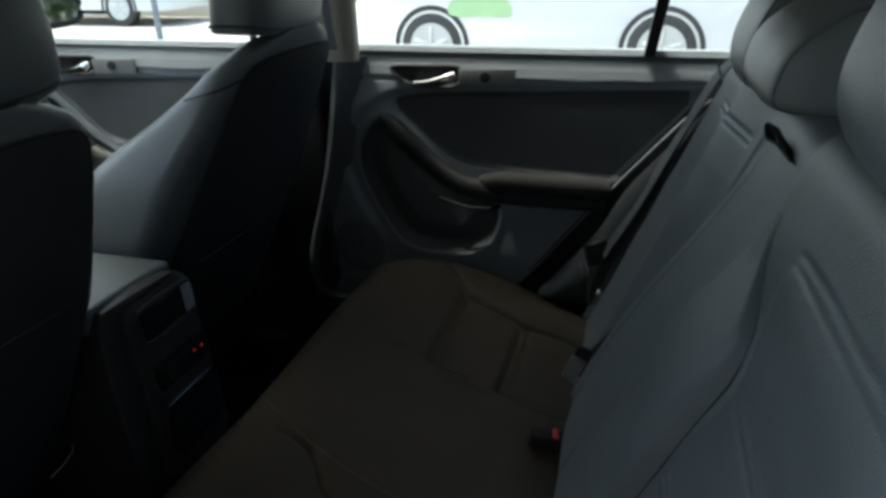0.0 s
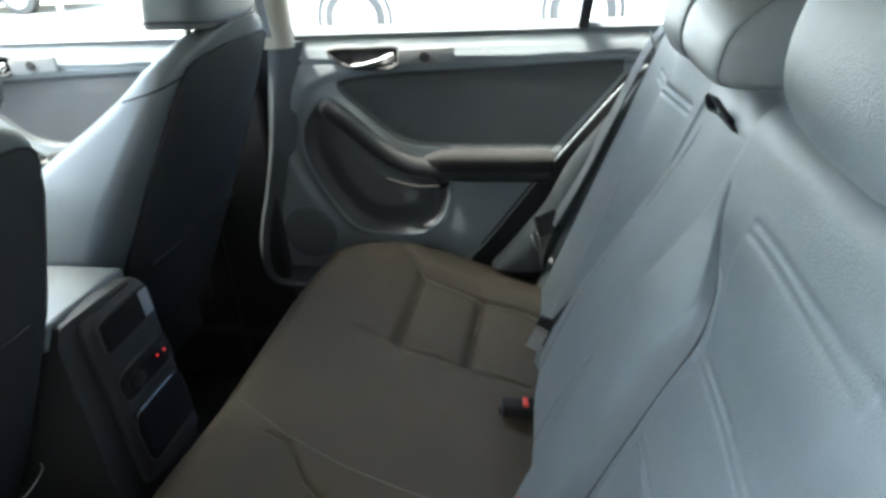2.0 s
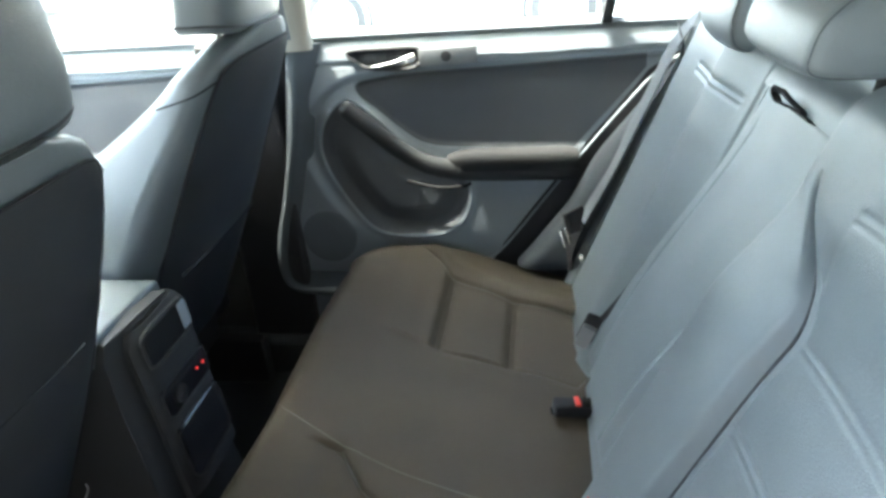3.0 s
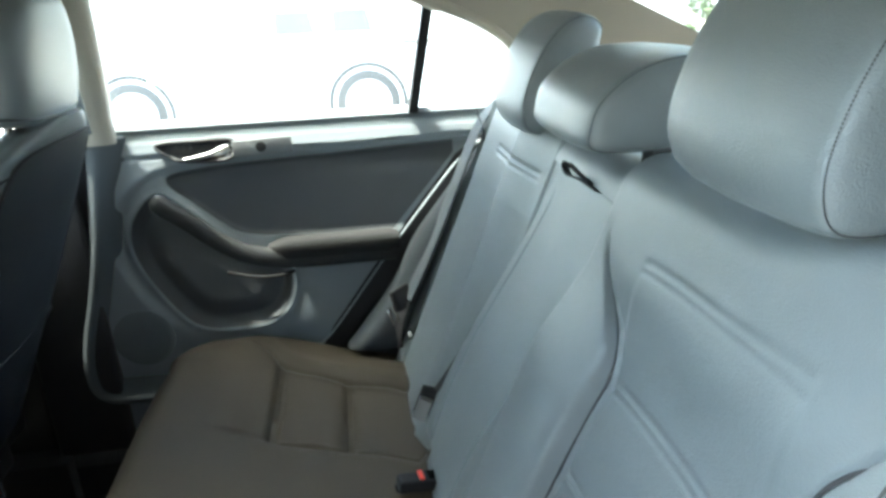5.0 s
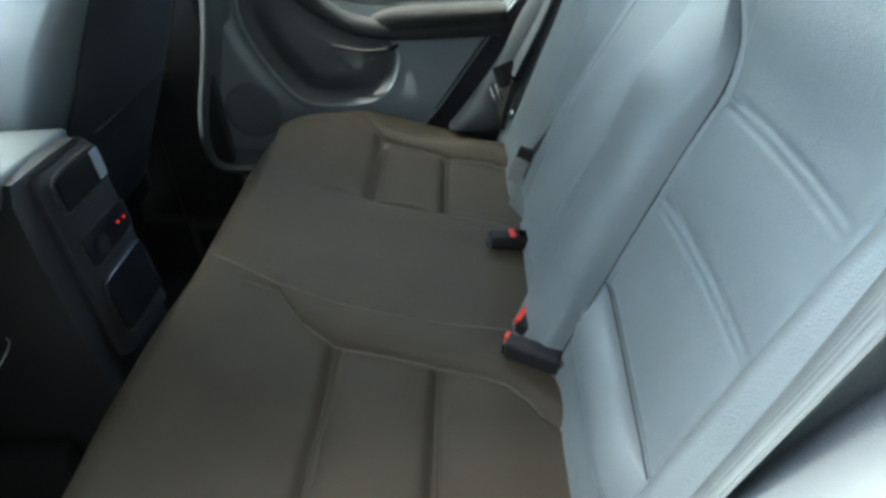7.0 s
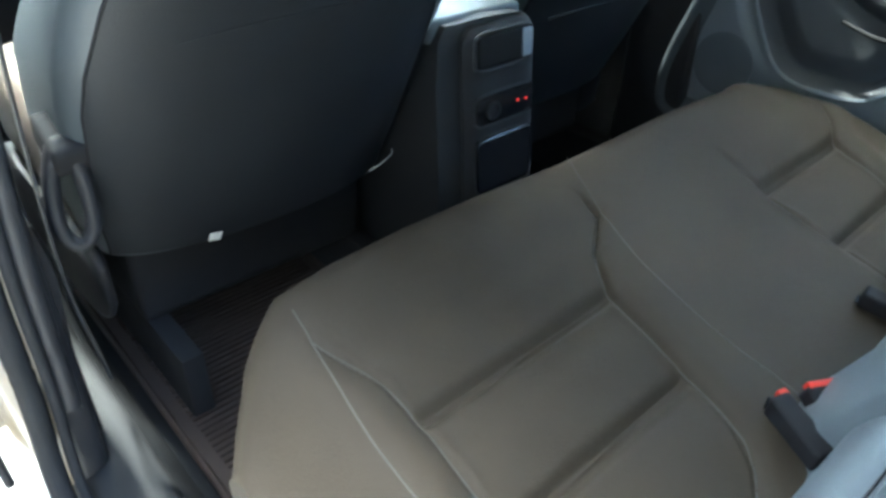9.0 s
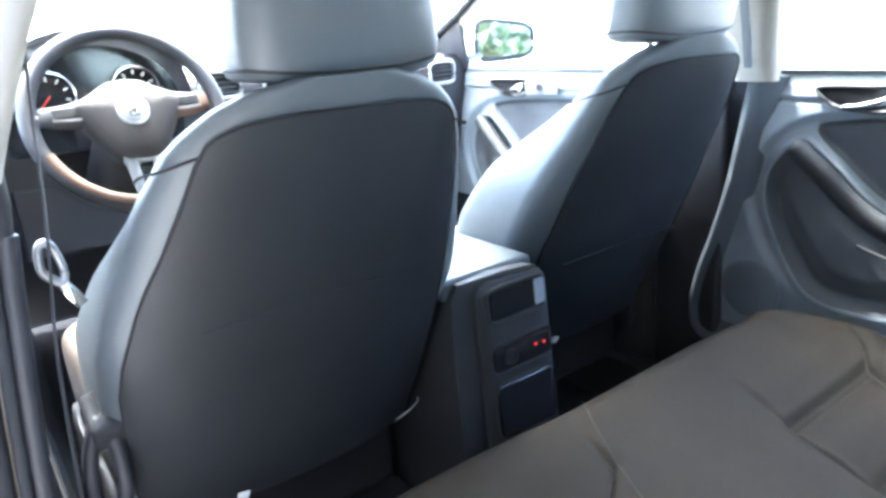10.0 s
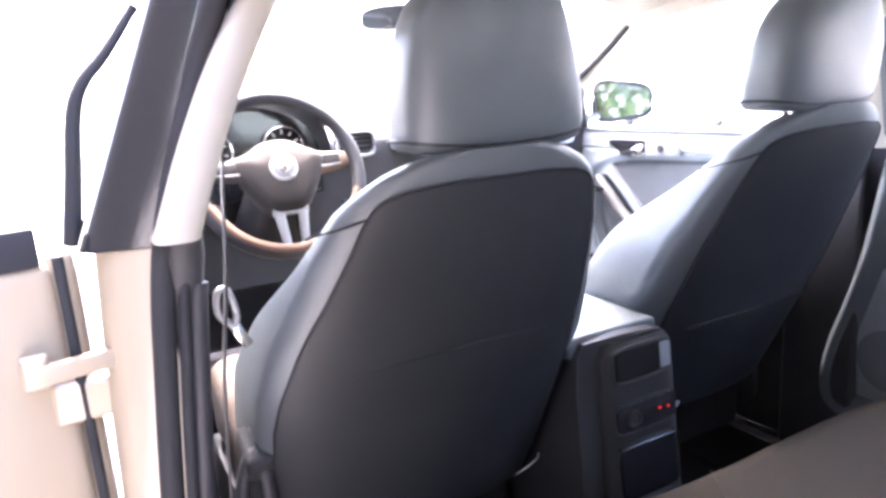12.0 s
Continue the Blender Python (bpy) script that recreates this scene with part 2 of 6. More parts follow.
def ribbon(points, across, width, thick=0.0014):
    """A strip of webbing along points, lying along the vectors across."""
    p = np.asarray(points, float)
    a = np.broadcast_to(np.asarray(across, float), p.shape)
    a = a / np.linalg.norm(a, axis=1)[:, None]
    t = np.gradient(p, axis=0)
    nrm = np.cross(t, a)
    nrm /= np.linalg.norm(nrm, axis=1)[:, None]
    loops = []
    for q, s, k in zip(p, a, nrm):
        w = width / 2
        loops.append([q - s * w + k * thick, q - s * w * 0.5 + k * thick * 1.3, q + s * w * 0.5 + k * thick * 1.3, q + s * w + k * thick, q + s * w - k * thick, q - s * w - k * thick])
    return loft(loops)


def rbox(sx, sy, sz, m, bev=0.004, seg=2, taper=1.0):
    """A box with rounded edges, of that size, at the pose m; taper scales its top."""
    bm = bmesh.new()
    bmesh.ops.create_cube(bm, size=1.0)
    for v in bm.verts:
        k = taper if v.co.z > 0 else 1.0
        v.co = Vector((v.co.x * sx * k, v.co.y * sy * k, v.co.z * sz))
    bmesh.ops.bevel(bm, geom=bm.edges[:], offset=bev, segments=seg, profile=0.7, affect="EDGES")
    bm.transform(m)
    return bm


def lathe(profile, m, n=40):
    """Turns a profile of (radius, height) about the z axis of m."""
    loops = []
    g = np.linspace(0, 2 * np.pi, n, endpoint=False)
    for r, h in profile:
        loops.append(np.stack([r * np.cos(g), r * np.sin(g), np.full(n, h)], -1))
    bm = loft(loops)
    bm.transform(m)
    return bm


def oval(cx, cy, rx, ry, z, n=4.0, count=48):
    """A superellipse loop in a plane of height z."""
    g = np.linspace(0, 2 * np.pi, count, endpoint=False)
    c, s = np.cos(g), np.sin(g)
    return np.stack([cx + rx * np.sign(c) * np.abs(c) ** (2 / n), cy + ry * np.sign(s) * np.abs(s) ** (2 / n), np.full(count, z)], -1)


def plate(outline, axis_off, bev=0.0):
    """A flat piece from an outline (n, 3), thickened by the vector axis_off."""
    o = np.asarray(outline, float)
    bm = loft([o, o + np.asarray(axis_off, float)])
    if bev:
        es = [e for e in bm.edges if len(e.link_faces) == 2 and any(len(f.verts) > 4 for f in e.link_faces)]
        bmesh.ops.bevel(bm, geom=es, offset=bev, segments=2, affect="EDGES")
    return bm


def inside_range(poly, z):
    """The least and greatest y of a polygon of (y, z) at height z."""
    ys = []
    for (a, b), (c, d) in zip(poly, poly[1:] + poly[:1]):
        if (b - z) * (d - z) <= 0 and b != d:
            ys.append(a + (c - a) * (z - b) / (d - b))
    return (min(ys), max(ys)) if ys else (poly[0][0], poly[0][0])


def poly_gap(Y, Z, poly):
    """Signed distance to a polygon of (y, z): minus inside."""
    p = np.asarray(poly, float)
    best = np.full(np.shape(Y), 1e9)
    odd = np.zeros(np.shape(Y), bool)
    for a, b in zip(p, np.roll(p, -1, 0)):
        e = b - a
        k = np.clip(((Y - a[0]) * e[0] + (Z - a[1]) * e[1]) / (e @ e), 0, 1)
        best = np.minimum(best, np.hypot(Y - a[0] - k * e[0], Z - a[1] - k * e[1]))
        cross = ((a[1] > Z) != (b[1] > Z)) & (Y < e[0] * (Z - a[1]) / (e[1] if e[1] else 1e-9) + a[0])
        odd ^= cross
    return np.where(odd, -best, best)


def arc_poly(points, n=60):
    return [tuple(q) for q in smooth_line(points, n, closed=True)]

# ---- ground and car shell ----
GROUND = -0.10
FLOOR = 0.20
BELT = 1.035


def glass_x(z):
    """Half width of the cabin at the side glass, at height z above the belt line."""
    return 0.687 - 0.42 * (z - 1.036)


bm = bmesh.new()
bmesh.ops.create_grid(bm, x_segments=40, y_segments=40, size=400)
bm.transform(Matrix.Translation((0, 0, GROUND)))
piece("ground", bm, CONCRETE, "pale sunlit concrete of a car lot", "ground", kind="structure")

# floor pan with the centre tunnel
xs = np.linspace(-0.66, 0.66, 90)
ys = np.linspace(-0.35, 2.15, 60)
X, Y = np.meshgrid(xs, ys, indexing="ij")
Z = FLOOR + 0.14 * (1 - ss(0.07, 0.15, np.abs(X))) + 0.12 * ss(0.52, 0.40, Y) + 0.25 * ss(1.85, 2.15, Y) + 0.07 * ss(0.60, 0.64, np.abs(X))
piece("floor", sheet(np.stack([X, Y, Z], -1), (0, 0, -0.03)), CARPET, "black carpet of the car floor with a centre tunnel", "floor", kind="structure")


def roof_z(x, y):
    return 1.455 - 0.105 * (np.abs(x) / 0.56) ** 2.6 - 0.04 * ss(1.0, 1.55, y) - 0.085 * ss(0.35, -0.30, y)


xs = np.linspace(-0.575, 0.575, 50)
ys = np.linspace(-0.20, 1.42, 70)
X, Y = np.meshgrid(xs, ys, indexing="ij")
HEAD = np.stack([X, Y, roof_z(X, Y)], -1)
piece("ceiling", sheet(HEAD, (0, 0, 0.02)), CREAM, "cream cloth headliner under the roof", "ceiling", kind="structure")
X2 = X * 1.03
piece("roof", sheet(np.stack([X2, Y * 1.02, roof_z(X, Y) + 0.03], -1), (0, 0, 0.01)), PAINT, "cream painted steel roof of the car", "roof", kind="structure")

# rear: parcel shelf, rear bulkhead, rear glass and the C pillars
xs = np.linspace(-0.62, 0.62, 40)
ys = np.linspace(-0.62, -0.10, 24)
X, Y = np.meshgrid(xs, ys, indexing="ij")
Z = 1.045 + 0.012 * groove(np.abs(X) - 0.36, 0.08) * groove(Y + 0.35, 0.09) + 0.0 * X
piece("parcel_shelf", sheet(np.stack([X, Y, Z], -1), (0, 0, -0.03)), CARPET, "dark felt parcel shelf behind the rear seat", "shelf", kind="structure")
piece("bulkhead", rbox(1.34, 0.03, 0.84, pose(0, -0.17, 0.61), 0.006), CARPET, "dark panel behind the rear seat", "panel", kind="structure")


def pillar(name, foot, head, wide, deep, material, label, lean=(0, 0, 0), n=14, bow=0.0, shape=3.0):
    """A trim pillar with a rounded section, from foot to head."""
    foot, head = np.asarray(foot, float), np.asarray(head, float)
    loops = []
    for k in np.linspace(0, 1, n):
        c = foot + (head - foot) * k + np.asarray(lean, float) * bow * math.sin(math.pi * k)
        w, d = wide[0] + (wide[1] - wide[0]) * k, deep[0] + (deep[1] - deep[0]) * k
        o = oval(0, 0, d / 2, w / 2, 0, shape, 28)
        loops.append(o + c)
    return piece(name, loft(loops), material, label, "pillar", kind="structure")


def c_pillar(s, name, up=0.0):
    """The cream C pillar with its curved front edge along the quarter glass."""
    line = smooth_line([(0.30, 1.345), (0.20, 1.30), (0.116, 1.245), (0.047, 1.216), (-0.026, 1.174), (-0.06, 1.13), (-0.075, 1.08), (-0.08, 1.03)], 30)
    loops = []
    for y, z in line:
        z = z + up
        rear = max(-0.72, -0.399 + 2.27 * (z - up - 1.177))
        row = []
        for k in np.linspace(0, 1, 14):
            yy = y + (rear - y) * k
            inset = 0.012 * math.sin(math.pi * min(1, k * 3) / 2)
            row.append((s * (glass_x(z) - 0.004 - inset - 0.10 * k ** 2), yy, z + 0.05 * k * (1 - k)))
        loops.append(row)
    P = np.array(loops)
    return piece(name, sheet(P, (s * 0.035, 0, 0.0)), CREAM_PLASTIC, "cream plastic C pillar trim beside the rear window", "pillar", kind="structure")


c_pillar(1, "pillar_c_1")
c_pillar(-1, "pillar_c_2", 0.036)
xs = np.linspace(-0.56, 0.56, 20)
zs = np.linspace(0, 1, 14)
X, K = np.meshgrid(xs, zs, indexing="ij")
ob = piece("window_1", sheet(np.stack([X * (1 - 0.10 * K), -0.72 + 0.53 * K + 0.05 * (X / 0.56) ** 2, 1.06 + 0.30 * K - 0.05 * K * (X / 0.56) ** 2], -1), (0, 0.003, 0.003)), GLASS, "large sloping rear window glass", "window", kind="structure")
ob.visible_shadow = False
# windscreen
X, K = np.meshgrid(np.linspace(-0.66, 0.66, 20), zs, indexing="ij")
ob = piece("window_2", sheet(np.stack([X * (1 - 0.14 * K), 2.12 - 0.70 * K - 0.12 * (X / 0.66) ** 2, 1.06 + 0.345 * K], -1), (0, 0.003, 0.003)), GLASS, "raked windscreen glass above the dashboard", "window", kind="structure")
ob.visible_shadow = False

for s, num in ((1, 1), (-1, 2)):
    # B pillars: cream upper trim, dark lower trim
    pillar(f"pillar_b_{num}", (s * (0.665 if s > 0 else 0.680), 0.826 if s > 0 else 0.855, 1.01 if s > 0 else 1.04), (s * (0.545 if s > 0 else 0.532), 0.808 if s > 0 else 0.825, 1.345), (0.095, 0.14) if s > 0 else (0.085, 0.075), (0.05, 0.045), CREAM_PLASTIC, "cream plastic upper B pillar trim", (s, 0, 0), 16, 0.012)
    # A pillars
    pillar(f"pillar_a_{num}", (s * 0.70, 1.93, 1.05), (s * 0.545, 1.42, 1.345), (0.06, 0.05), (0.045, 0.045), CREAM_PLASTIC, "slim cream A pillar trim beside the windscreen", (s, 0, 1), 14, 0.012)
    if s > 0:
        # the trim widens towards the sill and runs on along it
        edge = smooth_line([(0.840, 1.03), (0.858, 0.92), (0.880, 0.80), (0.912, 0.68), (0.943, 0.58), (0.957, 0.50), (0.948, 0.435), (0.912, 0.402), (0.855, 0.394), (0.72, 0.391), (0.45, 0.389)], 60)
        way = np.gradient(edge, axis=0)
        way /= np.linalg.norm(way, axis=1)[:, None]
        inward = np.stack([way[:, 1], -way[:, 0]], -1)
        loops = []
        for e, n in zip(edge, inward):
            row = []
            for x, d in ((0.700, 0.0), (0.678, 0.0), (0.664, 0.003), (0.653, 0.009), (0.646, 0.018), (0.645, 0.027), (0.649, 0.038), (0.662, 0.055), (0.682, 0.075), (0.705, 0.085), (0.705, 0.02)):
                row.append((x, e[0] + n[0] * d, e[1] + n[1] * d))
            loops.append(row)
        piece("pillar_foot_1", loft(loops), PILLAR_GREY, "grey plastic B pillar foot flaring into the sill", "pillar", kind="structure")
    else:
        loops = []
        for z in np.linspace(0.22, 1.075, 16):
            loops.append(oval(float(np.interp(z, [0.2, 0.77, 1.03], [-0.708, -0.698, -0.672])), 0.900 - 0.035 * float(ss(0.93, 1.02, z)), 0.022, 0.032, z, 3.0, 28))
        piece("pillar_foot_2", loft(loops), TRIM_DARK, "dark grey plastic lower B pillar trim", "pillar", kind="structure")
    # roof rail over the doors
    rail = [(s * 0.56, 1.45, 1.335), (s * 0.553, 1.15, 1.352), (s * 0.55, 0.85, 1.355), (s * 0.552, 0.5, 1.350), (s * 0.560, 0.30, 1.338)]
    rail = smooth_line(rail + [(0.585, 0.10, 1.262)] if s > 0 else rail, 40)
    piece(f"roof_rail_{num}", tube(rail, 0.028, 12), CREAM, "cream cloth edge of the headliner over the doors", "trim", kind="structure")

# outer body on the open side: sill, jamb, rail and rubber seal
t_body = thing("body_side", (-0.76, 0.6, 0.2), "cream painted body side around the open rear doorway", "car body", kind="structure")
loops = []
for y in np.linspace(-0.1, 2.0, 24):
    loops.append([(-0.70, y, 0.245), (-0.735, y, 0.25), (-0.775, y, 0.225), (-0.80, y, 0.17), (-0.80, y, 0.05), (-0.70, y, 0.02)])
part("rocker_panel", loft(loops), PAINT, t_body)
loops = []
for z in np.linspace(0.2, 1.03, 18):
    out = 0.0 + 0.02 * math.sin(math.pi * (z - 0.2) / 0.83)
    y0 = 0.865 + 0.015 * ss(0.5, 0.2, z)
    loops.append([(-0.695, y0, z), (-0.72, y0 + 0.004, z), (-0.742 - out, y0 + 0.012, z), (-0.760 - out, y0 + 0.03, z), (-0.760 - out, y0 + 0.12, z), (-0.695, y0 + 0.12, z)])
part("door_jamb", loft(loops), PAINT, t_body, "cream painted B pillar jamb below the window line")
loops = []
for k in np.linspace(0, 1, 16):
    z = 1.032 + 0.33 * k
    x = -0.765 + 0.135 * k
    y0 = 0.865 - 0.03 * k
    loops.append([(x + 0.07, y0, z), (x + 0.04, y0 + 0.003, z), (x, y0 + 0.012, z), (x - 0.012, y0 + 0.03, z), (x - 0.012, y0 + 0.10, z), (x + 0.07, y0 + 0.10, z)])
part("pillar_cover", loft(loops), GLOSS_BLACK, t_body, "black covering of the B pillar above the window line")
seal = smooth_line([(-0.70, -0.10, 0.98), (-0.685, -0.065, 1.08), (-0.665, -0.025, 1.180), (-0.645, 0.03, 1.225), (-0.631, 0.085, 1.262), (-0.623, 0.14, 1.291), (-0.605, 0.30, 1.340), (-0.592, 0.55, 1.352), (-0.596, 0.76, 1.340), (-0.618, 0.836, 1.26), (-0.66, 0.85, 1.14), (-0.695, 0.856, 1.02), (-0.716, 0.858, 0.85), (-0.734, 0.862, 0.64), (-0.741, 0.865, 0.45), (-0.752, 0.84, 0.335), (-0.754, 0.76, 0.285), (-0.754, 0.5, 0.272), (-0.750, 0.30, 0.275)], 150)
part("door_seal", tube(seal, 0.0135, 10), RUBBER, t_body, "black rubber seal round the doorway")
part("seal_lip", tube(seal + np.array((0.022, -0.004, -0.002)), 0.007, 8), RUBBER, t_body)
low = seal[seal[:, 2] < 1.0]
low = low[(low[:, 1] > 0.3) & (low[:, 2] > 0.40)]
part("seal_carrier", tube(low + np.array((0.038, 0.004, 0.0)), 0.012, 8), TRIM_DARK, t_body, "dark plastic strip inside the seal")
part("flange", tube(smooth_line([(-0.655, -0.03, 1.116), (-0.637, 0.018, 1.211), (-0.622, 0.064, 1.238), (-0.616, 0.097, 1.256), (-0.605, 0.137, 1.279), (-0.590, 0.22, 1.312), (-0.578, 0.5, 1.338)], 40), 0.008, 10), CREAM_PLASTIC, t_body, "pale painted flange inside the seal")
loops = []
for y in np.linspace(0.2, 1.9, 20):
    loops.append([(-0.738, y, 0.262), (-0.728, y, 0.276), (-0.700, y, 0.287), (-0.668, y, 0.290), (-0.645, y, 0.283), (-0.632, y, 0.262), (-0.630, y, 0.20), (-0.738, y, 0.20)])
piece("sill_trim", loft(loops), SILL_PLASTIC, "grey plastic tread strip along the door sill", "sill trim", kind="structure")
loops = [[(-c[0], c[1], c[2]) for c in l] for l in loops]
piece("sill_trim", loft(loops), RUBBER, "grey plastic tread strip along the door sill", "sill trim", kind="structure")
# outer roof rail on the open side
rail = smooth_line([(-0.74, -0.16, 1.03), (-0.71, -0.11, 1.15), (-0.68, -0.01, 1.265), (-0.64, 0.16, 1.345), (-0.598, 0.45, 1.382), (-0.59, 0.85, 1.39), (-0.60, 1.2, 1.38)], 50)
part("roof_rail", tube(rail, 0.026, 12), PAINT, t_body, "cream painted roof rail over the doorway")
quarter = []
for z in np.linspace(0.2, 1.03, 14):
    edge = 0.32 - 0.42 * ss(0.35, 1.0, z)
    quarter.append([(-0.715, edge, z), (-0.74, edge - 0.03, z), (-0.80, edge - 0.07, z), (-0.85, edge - 0.2, z), (-0.85, -1.2, z), (-0.70, -1.2, z)])
part("rear_quarter", loft(quarter), PAINT, t_body)

# the opened rear door, seen along its front edge
DOOR = pose(-0.808, 0.925, 0, 0, 0, 196) @ Matrix.Diagonal((1, -1, 1, 1))
t_open = thing("rear_door_open", (-0.845, 0.905, 0.25), "cream painted rear door standing open on its hinges", "car door", kind="structure")
shell = rbox(0.96, 0.085, 0.74, DOOR @ pose(0.48, 0.03, 0.655), 0.02, 4)
part("door_shell", shell, PAINT, t_open)
part("inner_panel", rbox(0.74, 0.03, 0.66, DOOR @ pose(0.56, -0.028, 0.67), 0.012, 3), TRIM, t_open, "grey plastic inner panel")
part("edge_seal", tube(smooth_line([DOOR @ Vector((-0.004, -0.022, z)) for z in np.linspace(0.3, 1.03, 12)], 40), 0.006, 8), RUBBER, t_open)
part("belt_strip", rbox(0.95, 0.092, 0.045, DOOR @ pose(0.485, 0.03, 1.042), 0.008, 2), RUBBER, t_open)
frame_line = smooth_line([(-0.782, 0.965, 1.03), (-0.768, 0.965, 1.11), (-0.756, 0.965, 1.18), (-0.741, 0.968, 1.215), (-0.712, 0.972, 1.247), (-0.672, 0.98, 1.30)], 50)
part("window_frame", tube(frame_line, np.linspace(0.011, 0.006, 50), 8), RUBBER, t_open, "black window frame")
for z in (0.42, 0.86):
    part("hinge", rbox(0.07, 0.05, 0.05, pose(-0.795, 0.925, z), 0.008, 3), PAINT, t_open)
part("check_strap", rbox(0.085, 0.014, 0.022, pose(-0.797, 0.885, 0.908, 0, 0, 12), 0.004, 2), PAINT, t_open, "bright metal door check strap")
part("strap_bracket", rbox(0.028, 0.018, 0.038, pose(-0.838, 0.884, 0.912), 0.007, 3), PAINT, t_open)

# dark block added to close a bright slit and cover the foot's sunlit edge
piece("pillar_core", rbox(0.086, 0.17, 0.84, pose(0.6925, 0.958, 0.61), 0.012, 3), TRIM_DARK, "dark plastic front part of the lower B pillar", "pillar", kind="structure")
piece("door_post", rbox(0.05, 0.26, 0.84, pose(0.745, 0.88, 0.61), 0.01, 2), RUBBER, "dark door post between the front and rear doors", "pillar", kind="structure")

# ---- doors on the closed side ----
POCKET = arc_poly([(0.722, 0.890), (0.775, 0.845), (0.792, 0.785), (0.775, 0.715), (0.73, 0.635), (0.675, 0.580), (0.59, 0.566), (0.508, 0.580), (0.468, 0.625), (0.462, 0.690), (0.52, 0.742), (0.60, 0.790), (0.66, 0.845)])
INSERT = arc_poly([(0.695, 0.928), (0.63, 0.940), (0.55, 0.946), (0.30, 0.955), (0.02, 0.965), (-0.10, 0.95), (-0.10, 0.80), (0.02, 0.775), (0.24, 0.772), (0.46, 0.778), (0.55, 0.790), (0.60, 0.822), (0.65, 0.868), (0.69, 0.903)])
SURROUND = arc_poly([(0.72, 0.935), (0.80, 0.87), (0.825, 0.785), (0.805, 0.70), (0.75, 0.61), (0.685, 0.555), (0.59, 0.54), (0.45, 0.54), (0.2, 0.55), (-0.12, 0.56), (-0.14, 0.95), (0.02, 0.975), (0.30, 0.965), (0.55, 0.955)])
ARM = smooth_line([(0.722, 0.892), (0.70, 0.872), (0.66, 0.842), (0.60, 0.790), (0.54, 0.755), (0.48, 0.742), (0.40, 0.738), (0.30, 0.738), (0.20, 0.738), (0.10, 0.738)], 60)


def door_depth(y, z, shift):
    """How far the inner door panel stands off, as x, at (y, z)."""
    y = y - shift
    base = 0.690 - 0.014 * ss(1.02, 0.975, z) - 0.012 * ss(0.97, 0.90, z) + 0.012 * ss(0.60, 0.42, z)
    base = base + 0.006 * groove(z - 0.972 - 0.01 * ss(0.3, -0.1, y), 0.0035)
    sur = poly_gap(y, z, SURROUND)
    base = base + 0.012 * ss(0.012, -0.012, sur) * ss(0.55, 0.68, z)
    ins = poly_gap(y, z, INSERT)
    base = base + 0.010 * ss(0.004, -0.010, ins)
    pk = poly_gap(y, z, POCKET)
    base = base + 0.022 * ss(0.004, -0.026, pk) - 0.022 * ss(-0.018, -0.075, pk) * ss(0.84, 0.70, z) - 0.004 * groove(pk - 0.006, 0.006)
    # belt pad at the top
    base = base - 0.004 * ss(0.985, 1.005, z) + 0.016 * ss(1.014, 1.036, z)
    return base


